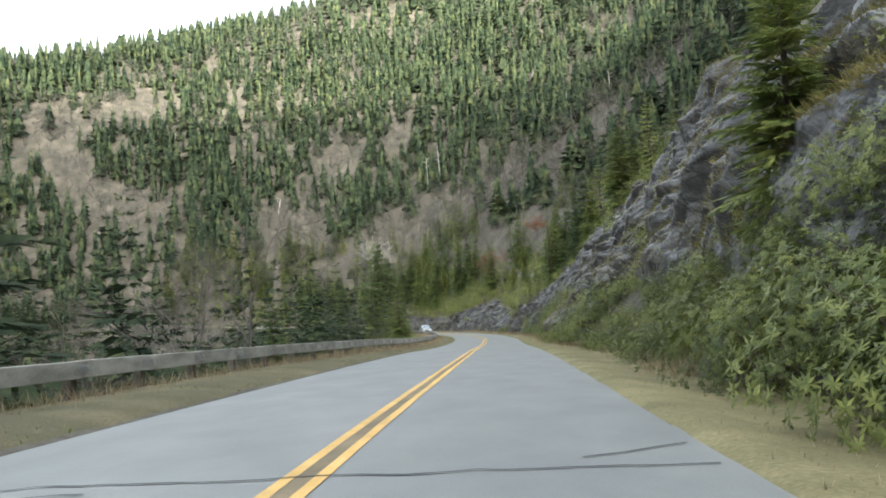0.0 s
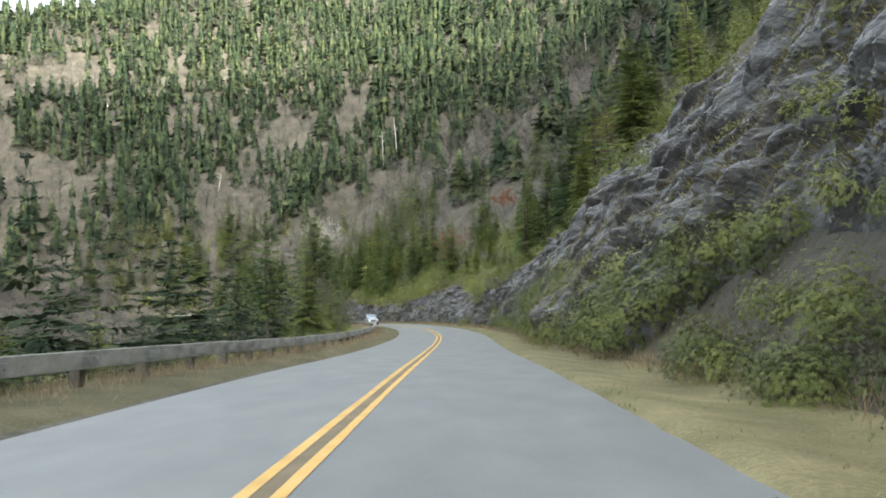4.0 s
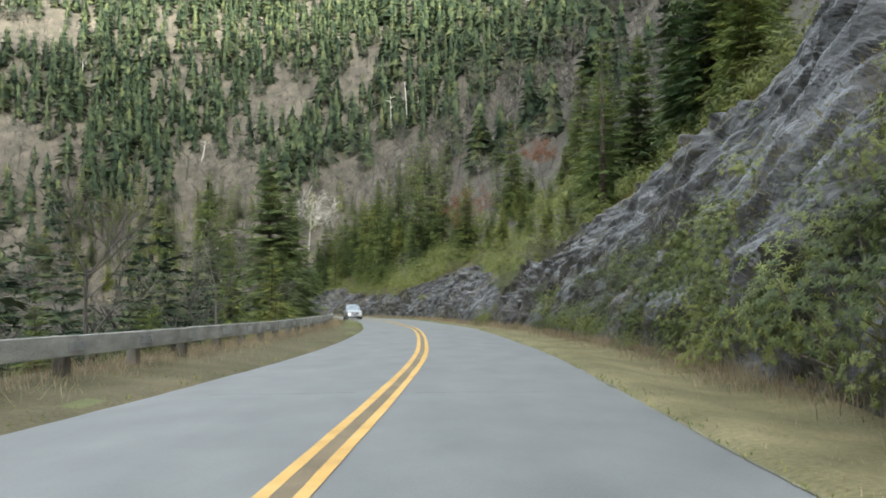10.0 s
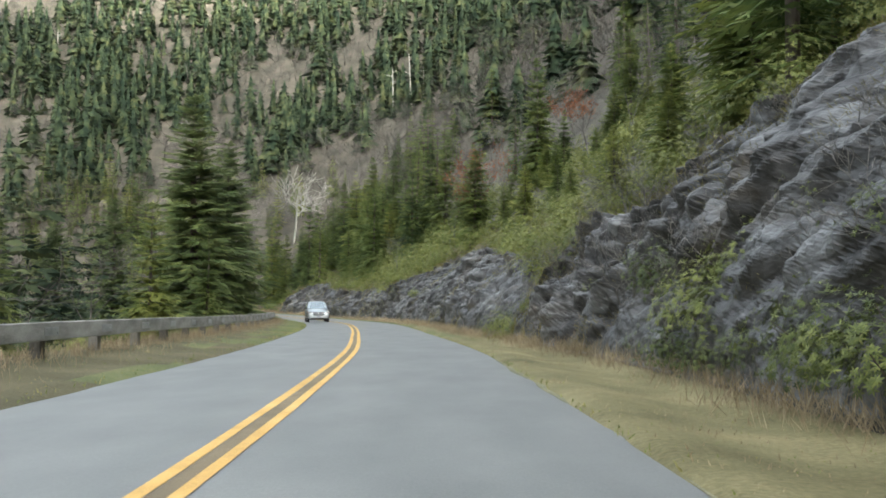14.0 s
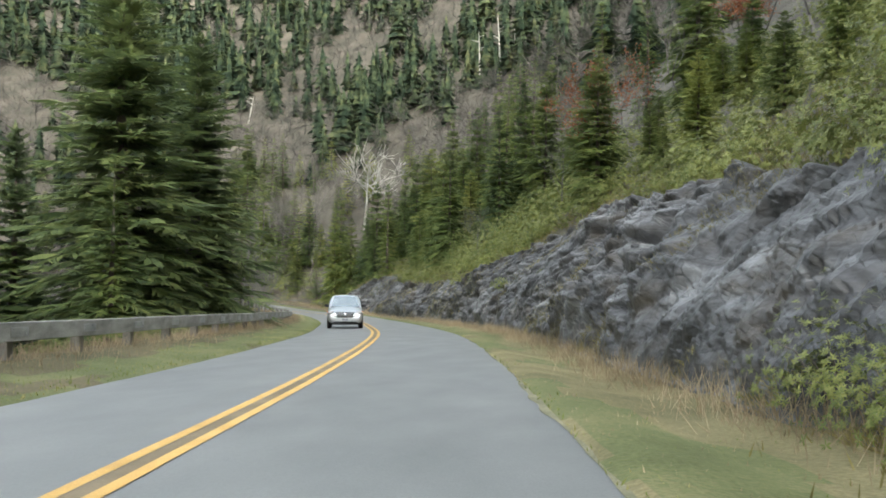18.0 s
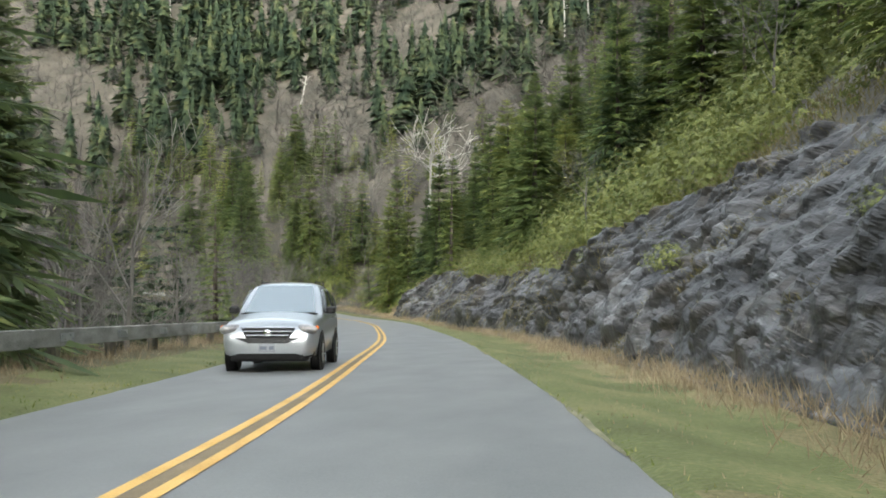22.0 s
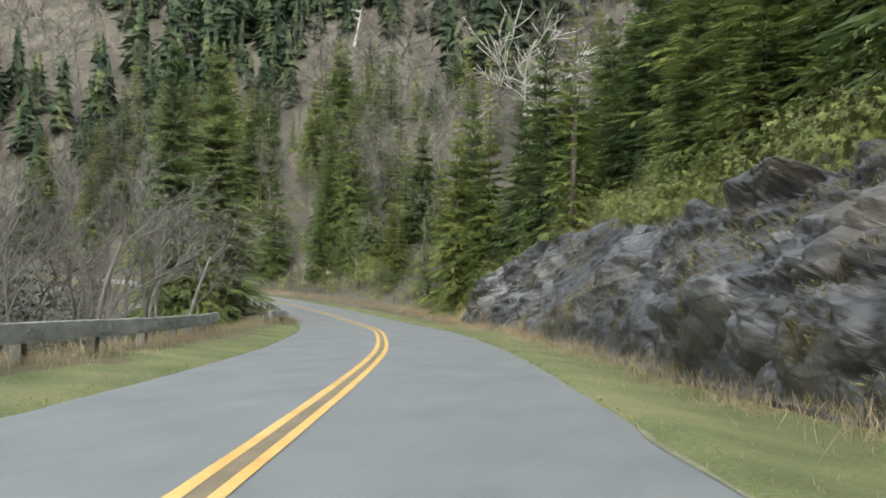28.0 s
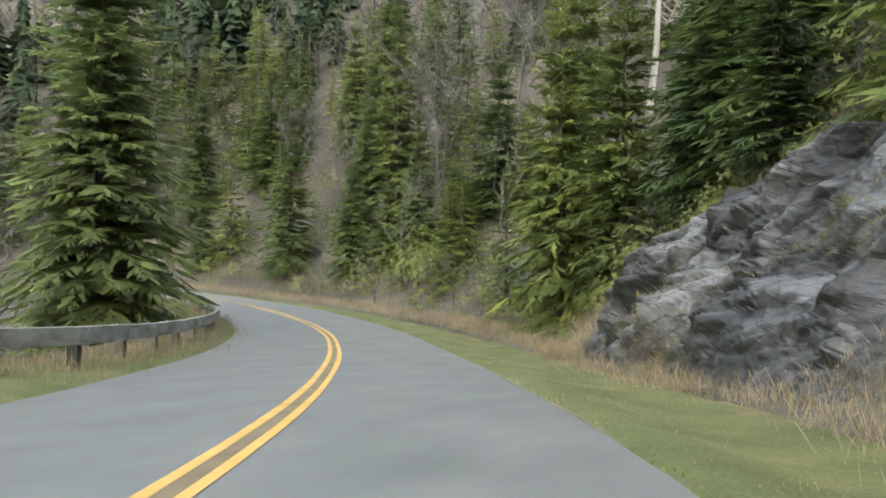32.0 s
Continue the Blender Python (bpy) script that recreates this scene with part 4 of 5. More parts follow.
for s, o in scatter(40, 200, 440, 9, 36, 2.0, TAKEN):
    if o > over_rock(s) + (1 if s < 310 else 9) and not sight_gap(s, o):
        stand(BARES[rng.integers(3)], s, o, rng.uniform(4, 8), base=8.0)
# the wooded bank round the last bend
for s, o in scatter(130, 345, 440, 10.5, 38, 2.0, TAKEN):
    if sight_gap(s, o):
        continue
    if rng.random() < 0.62:
        stand(SPRUCES[rng.integers(4)], s, o, rng.uniform(6, 13), fat=rng.uniform(0.85, 1.15))
    else:
        stand(BARES[rng.integers(3)], s, o, rng.uniform(5, 9.5), base=8.0)
# leafless brush at the foot of the cut
for s, o in scatter(30, 152, 236, 6.9, 8.6, 0.9, []):
    stand(BARES[rng.integers(3)], s, o, rng.uniform(0.9, 2.0), base=8.0, lean=0.25, fat=1.5)
for s, o in scatter(26, 350, 430, 9.3, 12.5, 1.2, []):
    stand(BARES[rng.integers(3)], s, o, rng.uniform(1.5, 3.5), base=8.0, lean=0.2, fat=1.3)
for s, o in scatter(46, 198, 232, 6.6, 9.0, 0.7, []):
    stand(BARES[rng.integers(3)], s, o, rng.uniform(1.0, 2.3), base=8.0, lean=0.25, fat=1.5)
for s, o in scatter(30, 232, 352, 6.7, 7.6, 1.4, []):
    stand(BARES[rng.integers(3)], s, o, rng.uniform(0.5, 1.1), base=8.0, lean=0.25, fat=1.6)
# leafless trees below the guardrail
for s, o in scatter(30, 268, 345, -17, -7.6, 1.5, TAKEN):
    stand(BARES[rng.integers(3)], s, o, rng.uniform(4, 8.5), base=8.0, fat=1.15)
for s, o in scatter(80, 125, 420, -20, -7.4, 1.6, TAKEN):
    if (150 < s < 195 or 240 < s < 274) and o > -15:
        continue
    stand(BARES[rng.integers(3)], s, o, rng.uniform(3.5, 8), base=8.0)

tagged(new("bare_thicket", THICKET.mesh("bare_thicket", TWIG)), "thicket of leafless grey-brown trees on the slope", "woods", kind="stuff")

# ---- rhododendron ----
BUSHES, LIGHT = [], []
for k in range(6):
    full = k < 3
    r2 = np.random.default_rng(90 + k)
    stems, leaves = Soup(), Soup()
    tips, ways = [], []
    for j in range(9):
        a, tilt = r2.uniform(0, 6.28), r2.uniform(0.1, 0.9)
        d = np.array([np.cos(a) * np.sin(tilt), np.sin(a) * np.sin(tilt), np.cos(tilt)])
        pts = [np.zeros(3) - (0, 0, 0.1)]
        for i in range(4):
            pts.append(pts[-1] + (d + r2.normal(0, 0.25, 3)) * 0.3)
        stems.add(*limb(pts, [0.025, 0.02, 0.015, 0.011, 0.006], 4))
    for j in range(620 if full else 150):
        d = r2.normal(0, 1, 3)
        d[2] = abs(d[2]) * 0.9 - 0.15
        d /= np.linalg.norm(d)
        rad = r2.uniform(0.5, 1.1) * (1 + 0.22 * np.sin(3 * np.arctan2(d[1], d[0]) + k) + 0.15 * np.sin(5 * d[2] + k))
        tips.append(d * (1.15, 1.15, 1.25) * rad + (0, 0, 0.3))
        ways.append(d + (0, 0, 0.35))
    for p, w in zip(tips, ways):
        w = w / np.linalg.norm(w)
        a = np.cross(w, (0.2, 0.5, 0.8))
        a /= np.linalg.norm(a)
        b = np.cross(w, a)
        n = r2.integers(6, 9) if full else 5
        g = np.arange(n) * 6.283 / n + r2.uniform(0, 6)
        way = np.cos(g)[:, None] * a + np.sin(g)[:, None] * b + w * r2.uniform(-0.35, 0.5, (n, 1))
        way /= np.linalg.norm(way, axis=1)[:, None]
        kv, kf = kites(np.tile(p, (n, 1)), way, np.tile(w, (n, 1)), r2.uniform(0.065, 0.1, n) * (1 if full else 1.35), r2.uniform(0.02, 0.03, n) * (1 if full else 1.8))
        leaves.add(kv, kf, p - w * 0.12)
    if not full:
        LIGHT.append(leaves.mesh("foliage", LEAF))
        continue
    e = tagged(new("rhododendron_bush"), "broad-leaved green rhododendron bush on the roadside bank", "bush", "rhododendron bushes")
    part("stem_clump", stems.mesh("stem_clump", BARK), None, e)
    part("foliage", leaves.mesh("foliage", LEAF), None, e)
    BUSHES.append(e)


SHRUBS = Soup()


def bush(s, o, size, flat=1.0, dz=-0.1):
    """A bush of its own near the camera's way; past that it joins the shrubs of the slope."""
    p = ground_at(np.array(s), np.array(o))
    m = Matrix.Translation((p[0], p[1], p[2] + dz)) @ Euler((rng.uniform(-0.15, 0.15), rng.uniform(-0.15, 0.15), rng.uniform(0, 6.28))).to_matrix().to_4x4() @ Matrix.Diagonal((size, size, size * flat, 1))
    if o > 8.4 or o < -8.6:
        me = LIGHT[rng.integers(3)]
        v = np.array([q.co[:] for q in me.vertices]) @ np.array(m)[:3, :3].T + np.array(m)[:3, 3]
        SHRUBS.add(v, np.array([f.vertices[:] for f in me.polygons]), np.array(m)[:3, 3])
        return None
    ob = put(BUSHES[rng.integers(3)], MADE, Matrix())
    ob.matrix_basis = m
    return ob


# shrubs rooted on ledges of the tall cliff: along the road, height share, size
for s, b, size in ((148.5, 0.27, 0.95), (146.5, 0.23, 1.1), (151, 0.31, 0.7), (155, 0.42, 0.55), (148.5, 0.52, 0.75), (145.5, 0.44, 0.6), (160, 0.3, 0.5), (165, 0.42, 0.5), (172, 0.52, 0.45), 
                   (178, 0.35, 0.4), (139, 0.3, 0.7), (134, 0.45, 0.8), (141, 0.6, 0.6), (129, 0.35, 0.9), (157, 0.62, 0.5), (168, 0.7, 0.5), (185, 0.6, 0.4)):
    bush(s, float(toe(s)) + 1.0 + b * float(rock_top(s) / steepness(s)), size, flat=0.8, dz=0.15)
# the thick bank of bushes at the foot of the cliff where the shot begins
for s, o in scatter(84, 106, 150, 5.9, 8.6, 0.65, []):
    bush(s, o, rng.uniform(0.95, 1.4) if s < 120 else rng.uniform(0.6, 0.92), flat=1.0)
for s, o in scatter(14, 104, 122, 8.6, 11.5, 1.3, []):
    bush(s, o, rng.uniform(0.8, 1.2), dz=0.3)
tree_at(SPRUCES[7], 6.3, -18.2, 6.7, fat=1.05)
for s, o in scatter(56, 150, 192, 6.1, 8.4, 0.85, []):
    bush(s, o, rng.uniform(0.7, 1.45), dz=0.1)
for x, y, size, flat in ((-43.4, 201.6, 2.0, 1.5), (-50.5, 243.6, 2.4, 1.3), (-47, 242, 1.8, 1.1)):
    _s, _o, _z = ground_xy(np.array([x]), np.array([y]))
    put(BUSHES[rng.integers(3)], MADE, Matrix()).matrix_basis = Matrix.Translation((x, y, float(_z[0]) - 0.2)) @ Matrix.Diagonal((size, size, size * flat, 1))
for s, o in scatter(34, 190, 216, 6.3, 8.3, 0.8, []):
    bush(s, o, rng.uniform(0.55, 1.1), dz=0.1)
for s, o in scatter(22, 176, 240, 6.3, 8.0, 1.6, []):
    bush(s, o, rng.uniform(0.5, 0.95))
for s, o in scatter(75, 140, 232, 8.6, 20, 1.7, []):
    bush(s, o, rng.uniform(0.45, 1.05), dz=0.4)
for s, o in scatter(330, 235, 420, 8.0, 24, 0.9, []):
    if o > over_rock(s) - 0.3:
        bush(s, o, rng.uniform(0.5, 1.25))
for s, o in scatter(60, 172, 208, 12.5, 23, 1.2, []):
    if o > over_rock(s) - 0.4:
        bush(s, o, rng.uniform(0.6, 1.3), flat=0.9)
for s, o in scatter(70, 284, 312, 9.5, 17, 0.9, []):
    if o > over_rock(s) + 0.2:
        bush(s, o, rng.uniform(1.0, 1.7))
for s, o in scatter(110, 310, 358, 9.0, 14, 0.6, []):
    if o > over_rock(s) - 0.1:
        bush(s, o, rng.uniform(0.4, 0.9))
for s, o in scatter(150, 222, 274, 9.5, 22, 0.9, []):
    if o > over_rock(s) - 0.6:
        bush(s, o, rng.uniform(0.6, 1.2), flat=0.8)
for s in rng.uniform(200, 352, 150):
    bush(float(s), over_rock(s) + rng.uniform(-0.3, 2.6), rng.uniform(0.45, 1.1))
for s, o in scatter(14, 245, 335, 7.5, 11, 2.5, []):
    bush(s, o, rng.uniform(0.4, 0.75), dz=0.4)
for s, o in scatter(90, 352, 440, 9.8, 20, 1.3, []):
    bush(s, o, rng.uniform(0.8, 1.7))
for s, o in scatter(60, 150, 410, -12, -7.4, 1.5, []):
    bush(s, o, rng.uniform(0.6, 1.2))

tagged(new("slope_shrubs", SHRUBS.mesh("slope_shrubs", LEAF)), "green rhododendron thicket on the slope", "shrubs", kind="stuff")


# ---- grass ----
def blades(name, n, s0, s1, pick, mat, label, lmin, lmax, wide=0.014):
    s = rng.uniform(s0, s1, n)
    o = pick(n, s)
    p = ground_at(s, o)
    p[:, 2] -= 0.02
    way = np.stack([rng.normal(0, 0.45, n), rng.normal(0, 0.45, n), np.ones(n)], 1)
    way /= np.linalg.norm(way, axis=1)[:, None]
    soup = Soup()
    ln = rng.uniform(lmin, lmax, n)
    soup.add(*kites(p, way, rng.normal(0, 1, (n, 3)), ln, ln * 0 + wide))
    return tagged(new(name, soup.mesh(name, mat)), label, "grass", kind="stuff")


blades("dry_grass", 60000, 120, 380, lambda n, s: toe(s) - 0.1 + rng.normal(-0.1, 0.42, n) + 0.35 * vnoise(s, s * 0, 1.7, 61), DRYGRASS, "tall straw-coloured dry grass along the foot of the bank", 0.12, 0.6, 0.013)
blades("dry_grass", 26000, 345, 425, lambda n, s: rng.uniform(6.5, 12.5, n), DRYGRASS, "dry grass and weeds on the bank of the bend", 0.2, 0.7, 0.016)
blades("moss_grass", 50000, 195, 353, lambda n, s: brow(s) + rng.normal(1.1, 1.2, n), LEDGEGRASS, "orange-tan grass and moss along the brow of the rock", 0.1, 0.34, 0.02)
blades("dry_grass", 46000, 90, 400, lambda n, s: rail_off(s) + rng.normal(-0.1, 0.55, n), DRYGRASS, "straw-coloured dry grass round the guardrail posts", 0.12, 0.48, 0.011)
blades("verge_grass", 36000, 90, 380, lambda n, s: rng.uniform(3.5, 6.5, n), DRYGRASS, "short straw-coloured grass of the verge", 0.04, 0.13, 0.016)
blades("verge_grass", 36000, 140, 380, lambda n, s: rng.uniform(3.3, 6.4, n), GREENGRASS, "short green and tan grass of the verge", 0.03, 0.1, 0.02)
blades("verge_grass", 20000, 230, 400, lambda n, s: -left_width(s) - rng.uniform(0.05, 1.7, n), GREENGRASS, "short green grass at the inside of the bend", 0.03, 0.12, 0.02)
blades("verge_grass", 16000, 90, 260, lambda n, s: -left_width(s) - rng.uniform(0.05, 1.9, n), GREENGRASS, "short green grass between road and guardrail", 0.03, 0.12, 0.02)


def ledge_grass():
    n = 190000
    a, b = rng.uniform(114, 352, n), rng.uniform(0.06, 0.97, n)
    p = rock_surface(a, b)
    c, t, nn = line_at(a)
    rel = p[:, 2] - c[:, 2]
    q = rel + 0.5 * a
    keep = (vnoise(a - 0.5 * rel, q * 3.0, 4.0, 51) + 0.6 * vnoise(a, q * 2, 1.2, 52) > 0.3 - 0.15 * smooth(235, 190, a) - 0.25 * smooth(190, 175, a) * (b < 0.6) - 0.2 * (b > 0.86)) & (rng.random(n) < 0.85)
    p, nn, a, m = p[keep], nn[keep], a[keep], int(keep.sum())
    way = np.stack([-nn[:, 0] * 0.5 + rng.normal(0, 0.4, m), -nn[:, 1] * 0.5 + rng.normal(0, 0.4, m), rng.uniform(0.1, 1.0, m)], 1)
    way /= np.linalg.norm(way, axis=1)[:, None]
    soup = Soup()
    soup.add(*kites(p, way, rng.normal(0, 1, (m, 3)), rng.uniform(0.08, 0.24, m) * (1 + 0.9 * smooth(200, 180, a)), 0.013 * (1 + 0.8 * smooth(200, 180, a))))
    tagged(new("ledge_grass", soup.mesh("ledge_grass", LEDGEGRASS)), "tufts of tan and olive grass on the rock ledges", "grass", kind="stuff")


ledge_grass()

# ---- dead trees, russet trees ----
def snag(x, y, height, lean, stubs, seed, name="dead_tree", label="bleached broken dead trunk among the bare woods"):
    r2 = np.random.default_rng(seed)
    s, o, z = ground_xy(np.array([x], float), np.array([y], float))
    e = tagged(new(name), label, "dead tree", "bleached dead trees")
    e.location = (x, y, float(z[0]) - 0.3)
    pts = [np.array([0, 0, 0.0])]
    for i in range(5):
        pts.append(pts[-1] + np.array([lean + r2.normal(0, 0.02), r2.normal(0, 0.02), 1.0]) * height / 5)
    t = Soup()
    t.add(*limb(pts, [0.24, 0.22, 0.19, 0.16, 0.12, 0.07], 7))
    part("trunk", t.mesh("trunk", DEADWOOD), None, e)
    for i in range(stubs):
        u = r2.uniform(0.45, 0.95)
        p = pts[0] + (pts[5] - pts[0]) * u
        a = r2.uniform(0, 6.28)
        d = np.array([np.cos(a), np.sin(a), r2.uniform(0.0, 0.5)])
        t = Soup()
        t.add(*limb([p, p + d * r2.uniform(0.5, 1.0), p + d * r2.uniform(1.1, 2.2) + (0, 0, 0.2)], [0.09, 0.06, 0.02], 5))
        part("stub", t.mesh("stub", DEADWOOD), None, e)
    return e


for args in ((-18, 286, 13, -0.03, 6, 1), (-13.2, 285, 14, -0.06, 3, 2), (-10.2, 284, 9, 0.02, 1, 3), (-78, 300, 7, 0.2, 6, 4), (-128, 330, 9, 0.0, 5, 5), (30, 240, 9, 0.0, 2, 6), (-150, 400, 9, 0, 2, 9), (24, 300, 9, 0, 2, 13), (40, 215, 8, -0.05, 4, 14)):
    snag(*args)


def bare_special(x, y, height, mat, leaf=None, seed=1, label="", category="bare tree"):
    r2 = np.random.default_rng(seed)
    s, o, z = ground_xy(np.array([x], float), np.array([y], float))
    tubes = bare_crown(height, r2, 3, 0.12 + 0.002 * height if mat is TWIG else 0.3, 0.75, kids=5)
    t, c = Soup(), Soup()
    t.add(*limb(*tubes[0], 6))
    for pts, rr in tubes[1:]:
        c.add(*limb(pts, np.maximum(rr, 0.012 * height / 8 if mat is TWIG else 0.045), 3))
    e = tagged(new("broadleaf_tree"), label, category)
    e.location = (x, y, float(z[0]) - 0.2)
    part("trunk", t.mesh("trunk", mat), None, e)
    part("crown", c.mesh("crown", mat), None, e)
    if leaf is not None:
        l = Soup()
        tips = np.array([p for pts, rr in tubes[6:] for p in pts[1:]])
        tips = tips[r2.integers(0, len(tips), 2600)] + r2.normal(0, 0.12, (2600, 3))
        way = r2.normal(0, 1, (2600, 3))
        way /= np.linalg.norm(way, axis=1)[:, None]
        l.add(*kites(tips, way, r2.normal(0, 1, (2600, 3)), r2.uniform(0.1, 0.2, 2600), r2.uniform(0.06, 0.12, 2600)))
        part("foliage", l.mesh("foliage", leaf), None, e)
    return e


bare_special(-36.5, 249, 17, DEADWOOD, None, 3, "whitish leafless tree with crooked spreading limbs", "dead tree")
bare_special(-41.5, 250, 14, TWIG, None, 4, "grey leafless tree with crooked limbs")
bare_special(2.5, 141.7, 8.0, TWIG, RUSSET, 5, "small tree with russet orange leaves on the slope", "tree")
bare_special(21, 92, 6.5, TWIG, RUSSET, 6, "russet-leaved oak above the cliff", "tree")
bare_special(12, 150, 5.5, TWIG, RUSSET, 7, "small russet-leaved tree on the slope", "tree")


for k, x, y, h in ((0, -49.5, 252, 13), (1, -46.5, 254, 12), (2, -52, 250, 11), (0, -44, 257, 11), (1, -54, 254, 12), (2, -70, 258, 10), (0, -75, 261, 11)):
    tree_at(BARES[k], x, y, h, base=8.0, fat=1.2)


# models that found no place in the plan are taken away
for model in SPRUCES + BARES + BUSHES + [PINE]:
    if model.name not in MADE:
        for child in list(model.children):
            bpy.data.objects.remove(child)
        bpy.data.objects.remove(model)


# ---- cracks sealed with tar ----
def crack(s, o0, o1, wide=0.03, drift=0.0, seed=0):
    n = max(6, int(abs(o1 - o0) / 0.18))
    o = np.linspace(o0, o1, n)
    base = s + drift * (o - o0) + 0.09 * vnoise(o, o * 0, 0.5, seed) + 0.05 * vnoise(o, o * 0, 0.17, seed + 2)
    w = wide * (0.7 + 0.6 * np.abs(vnoise(o, o * 0, 0.4, seed + 5)))
    v = []
    for sg in (-0.5, 0.5):
        c, t, nn = line_at(base + sg * w)
        v.append(np.stack([c[:, 0] + nn[:, 0] * o, c[:, 1] + nn[:, 1] * o, c[:, 2] + 0.011 - 0.006 * np.abs(o)], -1))
    v = np.stack(v, 1)
    return tagged(mesh_object("pavement_crack", v.reshape(-1, 3), grid_faces(n, 2), TAR), "dark crack across the worn asphalt", "road crack", group="pavement cracks", kind="structure")


for args in ((109.0, -3.3, 3.2, 0.045, 0.0, 1), (108.4, -3.5, -1.6, 0.05, 0.1, 2), (109.6, 2.2, 3.2, 0.04, 0.6, 3), (133.6, 0.6, 3.2, 0.03, 0.05, 4), (134.4, 2.4, 3.25, 0.03, 0.9, 5), (134.0, -3.0, -2.2, 0.025, 0.8, 6),
             (152.5, 0.8, 2.4, 0.03, 0.2, 7), (183.7, -2.6, -0.5, 0.03, 0.0, 8), (183.7, 0.4, 2.2, 0.03, 0.0, 9), (166.0, 1.4, 2.6, 0.02, 0.3, 10)):
    crack(*args)

# ---- the silver car in the other lane ----
PAINT = material("silver_paint", [(0.34, 0.37, 0.4), (0.4, 0.43, 0.46)], scale=2.0, rough=0.32, metal=0.6, bump=0.0, spec=0.5, coat=0.5)
BLACKTRIM = material("black_plastic", [(0.012, 0.012, 0.013), (0.03, 0.03, 0.032)], scale=0.3, rough=0.6, bump=0.2)
TYRE = material("tyre_rubber", [(0.012, 0.012, 0.012), (0.028, 0.028, 0.028)], scale=0.2, rough=0.85, bump=0.4)
CHROME = material("chrome", [(0.75, 0.76, 0.78), (0.82, 0.83, 0.85)], rough=0.15, metal=1.0, bump=0)
ALLOY = material("alloy", [(0.5, 0.51, 0.52), (0.6, 0.61, 0.62)], rough=0.3, metal=0.9, bump=0)
AMBER = material("amber_lens", [(0.75, 0.16, 0.03), (0.8, 0.2, 0.04)], rough=0.2, bump=0)
LENS = material("lamp_lens", [(0.1, 0.1, 0.11), (0.24, 0.24, 0.25), (0.42, 0.41, 0.4)], scale=0.25, rough=0.3, metal=0.2, bump=0.0, spec=0.5, coat=0.3)
PLATEWHITE = material("plate_white", [(0.24, 0.26, 0.29), (0.29, 0.31, 0.33)], rough=0.4, bump=0)
PLATEINK = material("plate_ink", [(0.12, 0.14, 0.18), (0.16, 0.18, 0.22)], rough=0.5, bump=0)
# windshield only: pale blue metallic base adds the sky's reflection to the glass
GLASS = material("tinted_glass", [(0.26, 0.31, 0.335), (0.31, 0.36, 0.385)], scale=1.0, rough=0.05, bump=0, spec=1.0, metal=0.75, coat=1.0)
SIDEGLASS = material("side_glass", [(0.03, 0.036, 0.04), (0.045, 0.05, 0.055)], scale=1.0, rough=0.05, bump=0, spec=0.8, coat=0.6)
REDLENS = material("red_lens", [(0.2, 0.012, 0.012), (0.26, 0.02, 0.02)], rough=0.2, bump=0)


def loft(sections):
    """A closed half shell mirrored: rows of (x, [(y, z), ...]) from nose to tail."""
    bm = bmesh.new()
    rings = []
    for x, ring in sections:
        half = [(x, y, z) for y, z in ring]
        full = half + [(x, -y, z) for x, y, z in reversed(half) if abs(y) > 1e-4]
        rings.append([bm.verts.new(p) for p in full])
    n = len(rings[0])
    for a, b in zip(rings, rings[1:]):
        for i in range(n - 1):
            bm.faces.new((a[i], a[i + 1], b[i + 1], b[i]))
    bm.faces.new(rings[0])
    bm.faces.new(list(reversed(rings[-1])))
    bmesh.ops.recalc_face_normals(bm, faces=bm.faces)
    return bm


def panel(points, thick=0.012, mid=0):
    """A plate through four or more corners, given a thickness along its normal."""
    bm = bmesh.new()
    f = bm.faces.new([bm.verts.new(p) for p in points])
    r = bmesh.ops.extrude_face_region(bm, geom=[f])
    f.normal_update()
    nrm = f.normal.copy()
    for v in r["geom"]:
        if isinstance(v, bmesh.types.BMVert):
            v.co += nrm * thick
    bmesh.ops.recalc_face_normals(bm, faces=bm.faces)
    bmesh.ops.triangulate(bm, faces=[g for g in bm.faces if len(g.verts) > 4])
    return bm


def side_glass(corners, sg):
    """A curved side window that follows the cabin's flank, with a turned-in rim."""
    bm = bmesh.new()
    (xa, za), (xb, zb), (xc, zc), (xd, zd) = corners
    rows = []
    for k in range(6):
        f = k / 5
        row = []
        for x, z in ((xa + (xd - xa) * f, za + (zd - za) * f), (xb + (xc - xb) * f, zb + (zc - zb) * f)):
            y = float(np.interp(z, [1.09, 1.33, 1.6, 1.74], [0.87, 0.857, 0.765, 0.66]))
            row.append((x, sg * y, z))
        rows.append(row)
    outer = [[bm.verts.new((x, y + sg * 0.02, z)) for x, y, z in r] for r in rows]
    inner = [[bm.verts.new((x, y - sg * 0.02, z)) for x, y, z in r] for r in rows]
    for k in range(5):
        bm.faces.new((outer[k][0], outer[k][1], outer[k + 1][1], outer[k + 1][0]))
        for j in (0, 1):
            bm.faces.new((outer[k][j], outer[k + 1][j], inner[k + 1][j], inner[k][j]))
    for k in (0, 5):
        bm.faces.new((outer[k][0], outer[k][1], inner[k][1], inner[k][0]))
    bmesh.ops.recalc_face_normals(bm, faces=bm.faces)
    return bm


